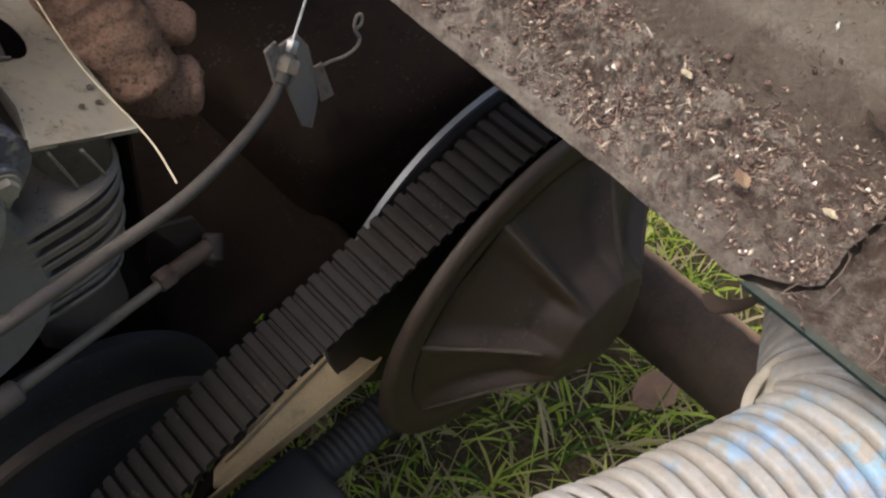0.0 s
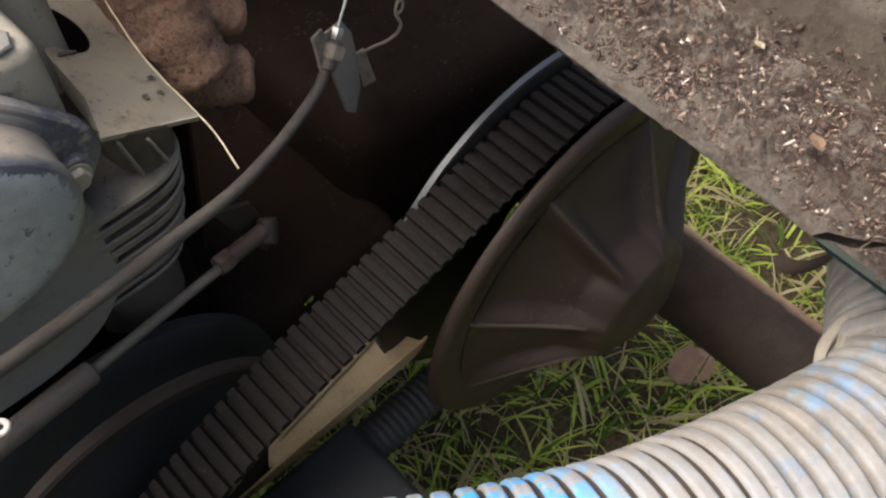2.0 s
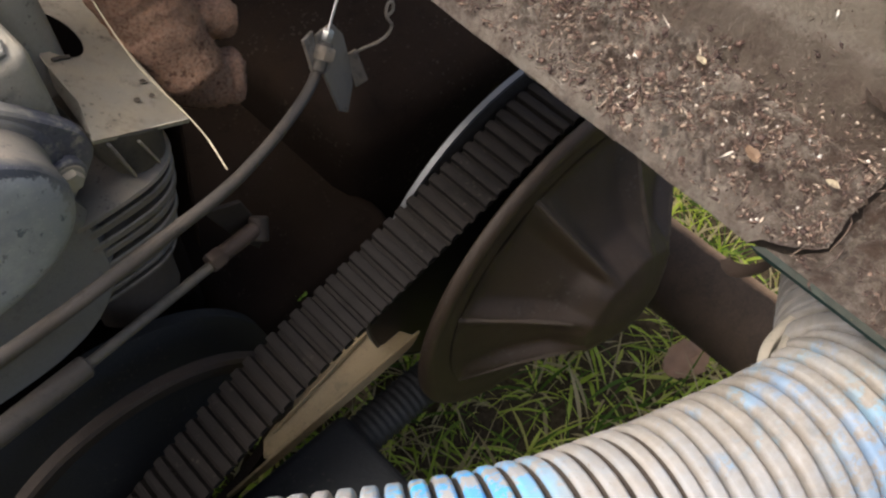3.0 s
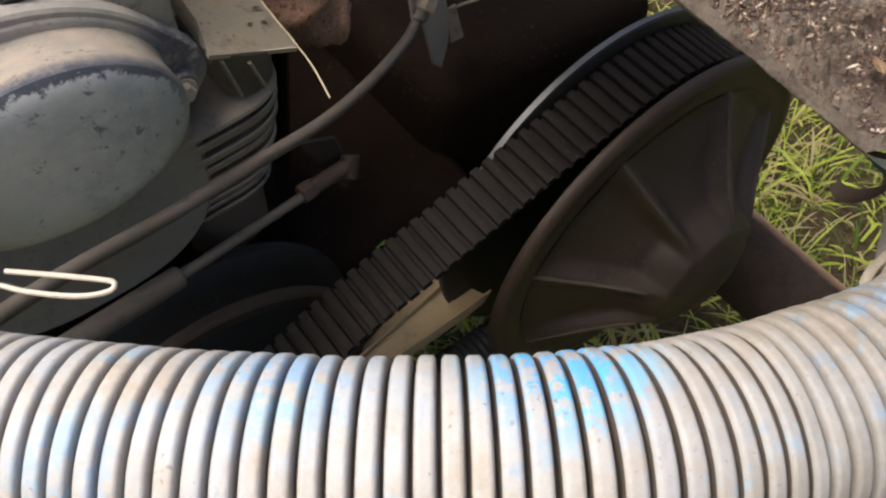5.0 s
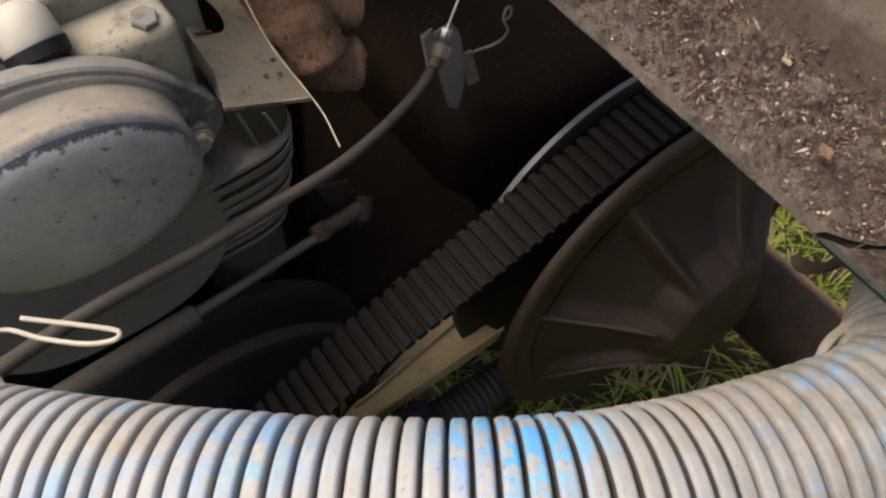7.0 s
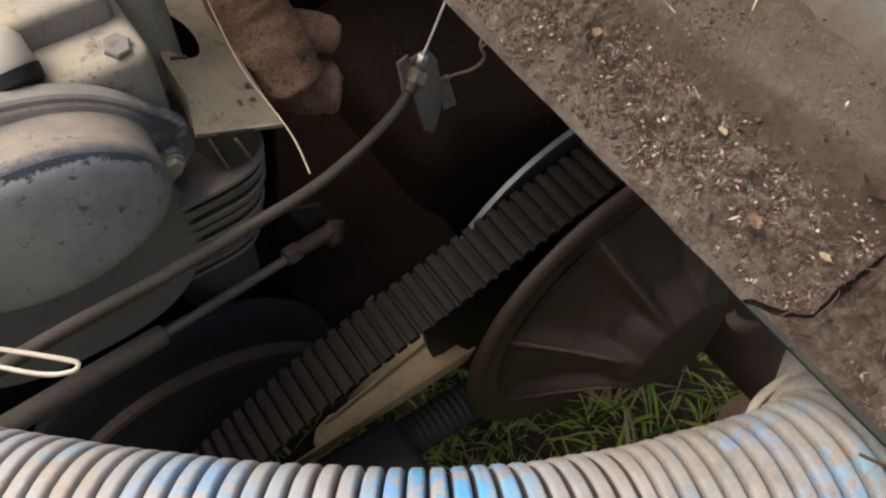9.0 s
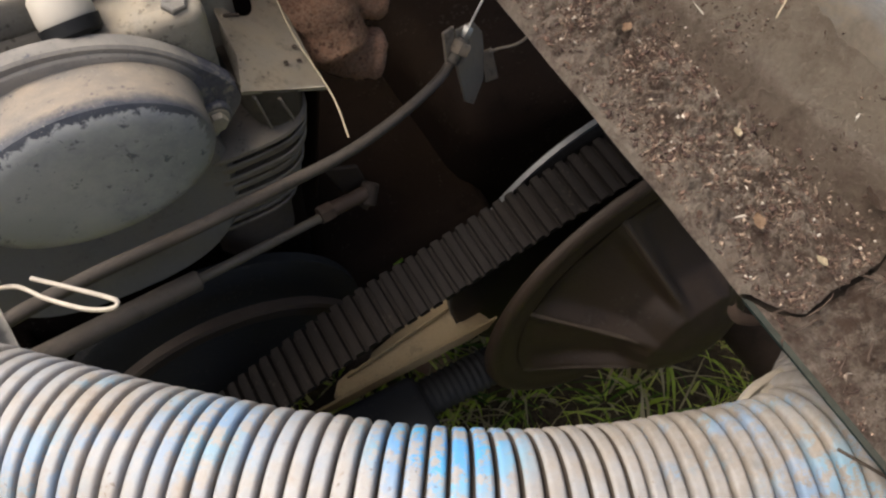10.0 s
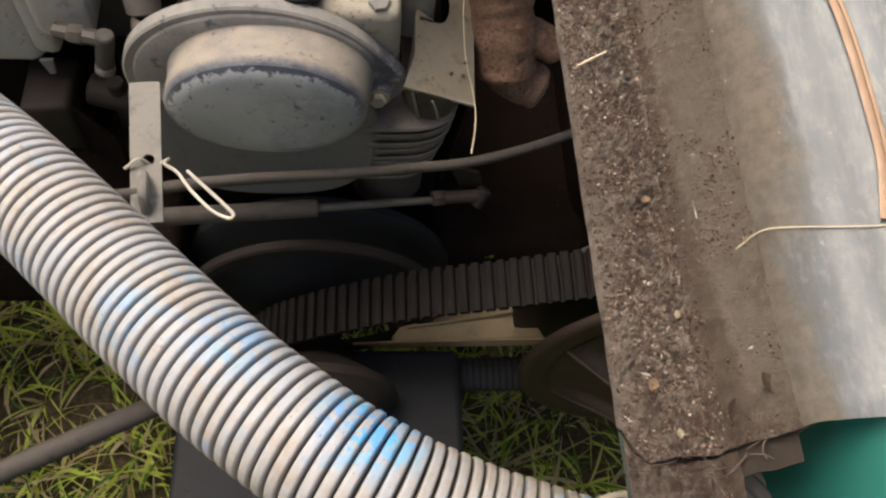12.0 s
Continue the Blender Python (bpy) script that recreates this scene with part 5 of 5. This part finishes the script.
    part("fold", chunk((-0.338, 0.322, 0.49), (-0.303, 0.372, 0.541), 0.005, None, 0.002), M_PRIM, g)
    part("web", slab([(-0.303, 0.325, 0.538), (-0.275, 0.318, 0.505), (-0.275, 0.318, 0.47), (-0.304, 0.327, 0.48)], 0.004, (0, -1, 0)), M_OIL_SHADE, g)
    part("lug", rod((-0.292, 0.345, 0.536), (-0.248, 0.338, 0.530), 0.0120, 20), M_PRIM, g)
    part("post", rod((-0.272, 0.342, 0.50), (-0.270, 0.338, 0.553), 0.0062, 14), M_PRIM, g)


def build_small():
    s = thing("grass_stem", "pale dry grass stem caught on the shroud", "stem", at=(-0.016, 0.31, 0.575))
    line = spline([(-0.030, 0.385, 0.72), (-0.030, 0.36, 0.655), (-0.026, 0.335, 0.605), (-0.0175, 0.312, 0.577), (-0.0165, 0.295, 0.570), (-0.020, 0.273, 0.566)], 0.004)
    part("stalk", sweep(line, lambda i: 0.0002 + 0.00028 * i / len(line), 6), M_STRAW, s)
    weed = thing("weed_sprig", "small bright green weed sprig behind the drive belt", "weed", at=(0.022, 0.303, 0.362))
    rng = np.random.default_rng(8)
    for k in range(9):
        a, tilt = radians(40 * k), rng.uniform(0.3, 1.0)
        L, w = rng.uniform(0.004, 0.007), rng.uniform(0.0010, 0.0017)
        d = Vector((math.cos(a) * math.sin(tilt), math.sin(a) * math.sin(tilt), math.cos(tilt)))
        side = Vector((-math.sin(a), math.cos(a), 0))
        base = Vector((0.0235, 0.303, 0.3575)) + Vector((rng.normal(0, 0.002), rng.normal(0, 0.001), 0))
        bm = bmesh.new()
        rows = [[bm.verts.new(base + d * (L * f) + side * (w * g * u) + Vector((0, 0, 0.001 * u * u - 0.002 * f * f))) for u in (-1, 0, 1)] for f, g in ((0, 0.3), (0.3, 0.9), (0.6, 1.0), (0.85, 0.6), (1.0, 0.1))]
        for p, q in zip(rows, rows[1:]):
            for j in range(2):
                bm.faces.new((p[j], p[j + 1], q[j + 1], q[j]))
        bmesh.ops.solidify(bm, geom=bm.faces[:], thickness=0.0003)
        part("leaf", bm, M_WEED, weed)
    r = thing("reed_strip", "peeling orange-brown reed strip on the grey cowl", "reed", at=lay(0.1, 0.18, 0.09))
    for off, w in ((0.0, 0.0019), (0.0021, 0.0009)):
        pts = [lay(x + off, y, z + 0.0022 + off * 0.5) for x, y, z in ((0.0780, 0.215, 0.0720), (0.0839, 0.1711, 0.0755), (0.0852, 0.1473, 0.0761), (0.0851, 0.1228, 0.0762), (0.0845, 0.1002, 0.0754), (0.0807, 0.0782, 0.0736))]
        part("strand", sweep(spline(pts, 0.006), w, 8, flat=0.35), M_REED, r)
    th = thing("pale_thread", "thin pale thread across the grey cowl", "thread", at=lay(0.05, 0.1, 0.06))
    part("strand", sweep(spline([lay(x, y, z + 0.0012) for x, y, z in ((0.0440, 0.0860, 0.0365), (0.0496, 0.0876, 0.0480), (0.0564, 0.084, 0.0576), (0.0683, 0.0799, 0.0659), (0.0809, 0.0763, 0.0738), (0.10, 0.073, 0.084))], 0.004), 0.0003, 6), M_STRAW, th)
    leaf("dead_leaf", (0.383, 0.119, 0.034), 0.060, -18, "curled brown dead leaf lying in the grass", None, 0.75)
    leaf("dead_leaf", (0.085, 0.352, 0.020), 0.045, -20, "small orange dead leaf in the grass")
    curl = thing("dead_leaf", "curled brown leaf caught under the wing panel", "leaf", "fallen leaves", at=(0.03, 0.03, 0.70))
    arc = spline([(0.0205, 0.0375, 0.7015), (0.0195, 0.0350, 0.6995), (0.0210, 0.0315, 0.6985), (0.0255, 0.0280, 0.6990), (0.0300, 0.0265, 0.7010), (0.0330, 0.0285, 0.7040), (0.0345, 0.0320, 0.7060)], 0.0008)
    bm = bmesh.new()
    rows = []
    for i, q in enumerate(arc):
        w = 0.0024 * (1 + 0.3 * noise.noise(q * 500))
        rows.append([bm.verts.new(q + Vector((0.0010 * v, 0.0014 * v * v, w * v))) for v in (-1.0, -0.5, 0.0, 0.5, 1.0)])
    for a, b in zip(rows, rows[1:]):
        for k in range(4):
            bm.faces.new((a[k], a[k + 1], b[k + 1], b[k]))
    bmesh.ops.solidify(bm, geom=bm.faces[:], thickness=0.0004)
    part("blade", bm, M_HUSK, curl)
    rng = np.random.default_rng(3)
    for k in range(15):
        x, y = rng.uniform(0.002, 0.046), lap(0.02) + rng.normal(-0.004, 0.005)
        a, L = rng.normal(0.1, 0.5), rng.uniform(0.002, 0.007)
        c = lay(x, y, along(min(x, 0.05)) + rng.uniform(-0.0015, 0.0008))
        d = Vector((math.cos(a), math.sin(a), 0.25 * math.cos(a))) * L
        st = thing("straw", "dry brown straw lying in the lap joint", "straw", "straws in the joint", at=c)
        bow = Vector((rng.normal(0, 0.001), rng.normal(0, 0.0006), 0.0010))
        part("stalk", sweep(spline([c - d, c - d * 0.4 + bow, c + d * 0.4 + bow, c + d], 0.002), 0.00016 + 0.0002 * rng.random(), 6), M_STRAW if rng.random() < 0.1 else M_HUSK, st)
    leaf("dead_leaf", lay(0.036, 0.0285, 0.0250), 0.009, 70, "small curled brown leaf bit on the dirty flange", M_HUSK, 0.9)
    leaf("dead_leaf", lay(0.0445, 0.0335, 0.0390), 0.009, 120, "small curled brown leaf bit on the dirty flange", M_HUSK, 0.9)
    leaf("leaf_chip", (0.018, 0.0435, 0.7445), 0.0055, 60, "small orange leaf chip on the dirty flange", M_REED, 0.5)
    leaf("leaf_chip", (0.024, 0.122, 0.7540), 0.0042, 15, "small orange leaf chip on the dirty flange", M_REED, 0.5)
    leaf("leaf_chip", (0.030, 0.0705, 0.7505), 0.0036, 80, "small pale husk on the dirty flange", M_STRAW, 0.4)
    leaf("leaf_chip", (0.0258, 0.0242, 0.7435), 0.004, 100, "small pale husk on the dirty flange", M_STRAW, 0.4)
    tw = thing("twig", "dry straw lying on the dirty flange", "twig", at=(0.02, 0.2, 0.755))
    part("stalk", sweep(spline([(0.002, 0.1925, 0.7545), (0.009, 0.195, 0.7575), (0.015, 0.1965, 0.7605)], 0.004), 0.0006, 6), M_STRAW, tw)
    tw = thing("twig", "brown twig lying across the corrugated hose", "twig", at=(0.01, 0.0, 0.66))
    part("stalk", sweep(spline([(0.010, -0.018, 0.7105), (0.017, -0.030, 0.7090), (0.022, -0.038, 0.7065)], 0.002), 0.0006, 6), M_GROOVE, tw)


build_ground()
build_bay()
build_block()
build_panel()
build_driven_pulley()
build_belt()
build_primary()
build_undertray()
build_cover()
build_strip()
build_head()
build_cylinder()
build_plate()
build_exhaust()
build_cable()
build_left()
build_hose()
build_small()
build_crumbs()
build_grass()
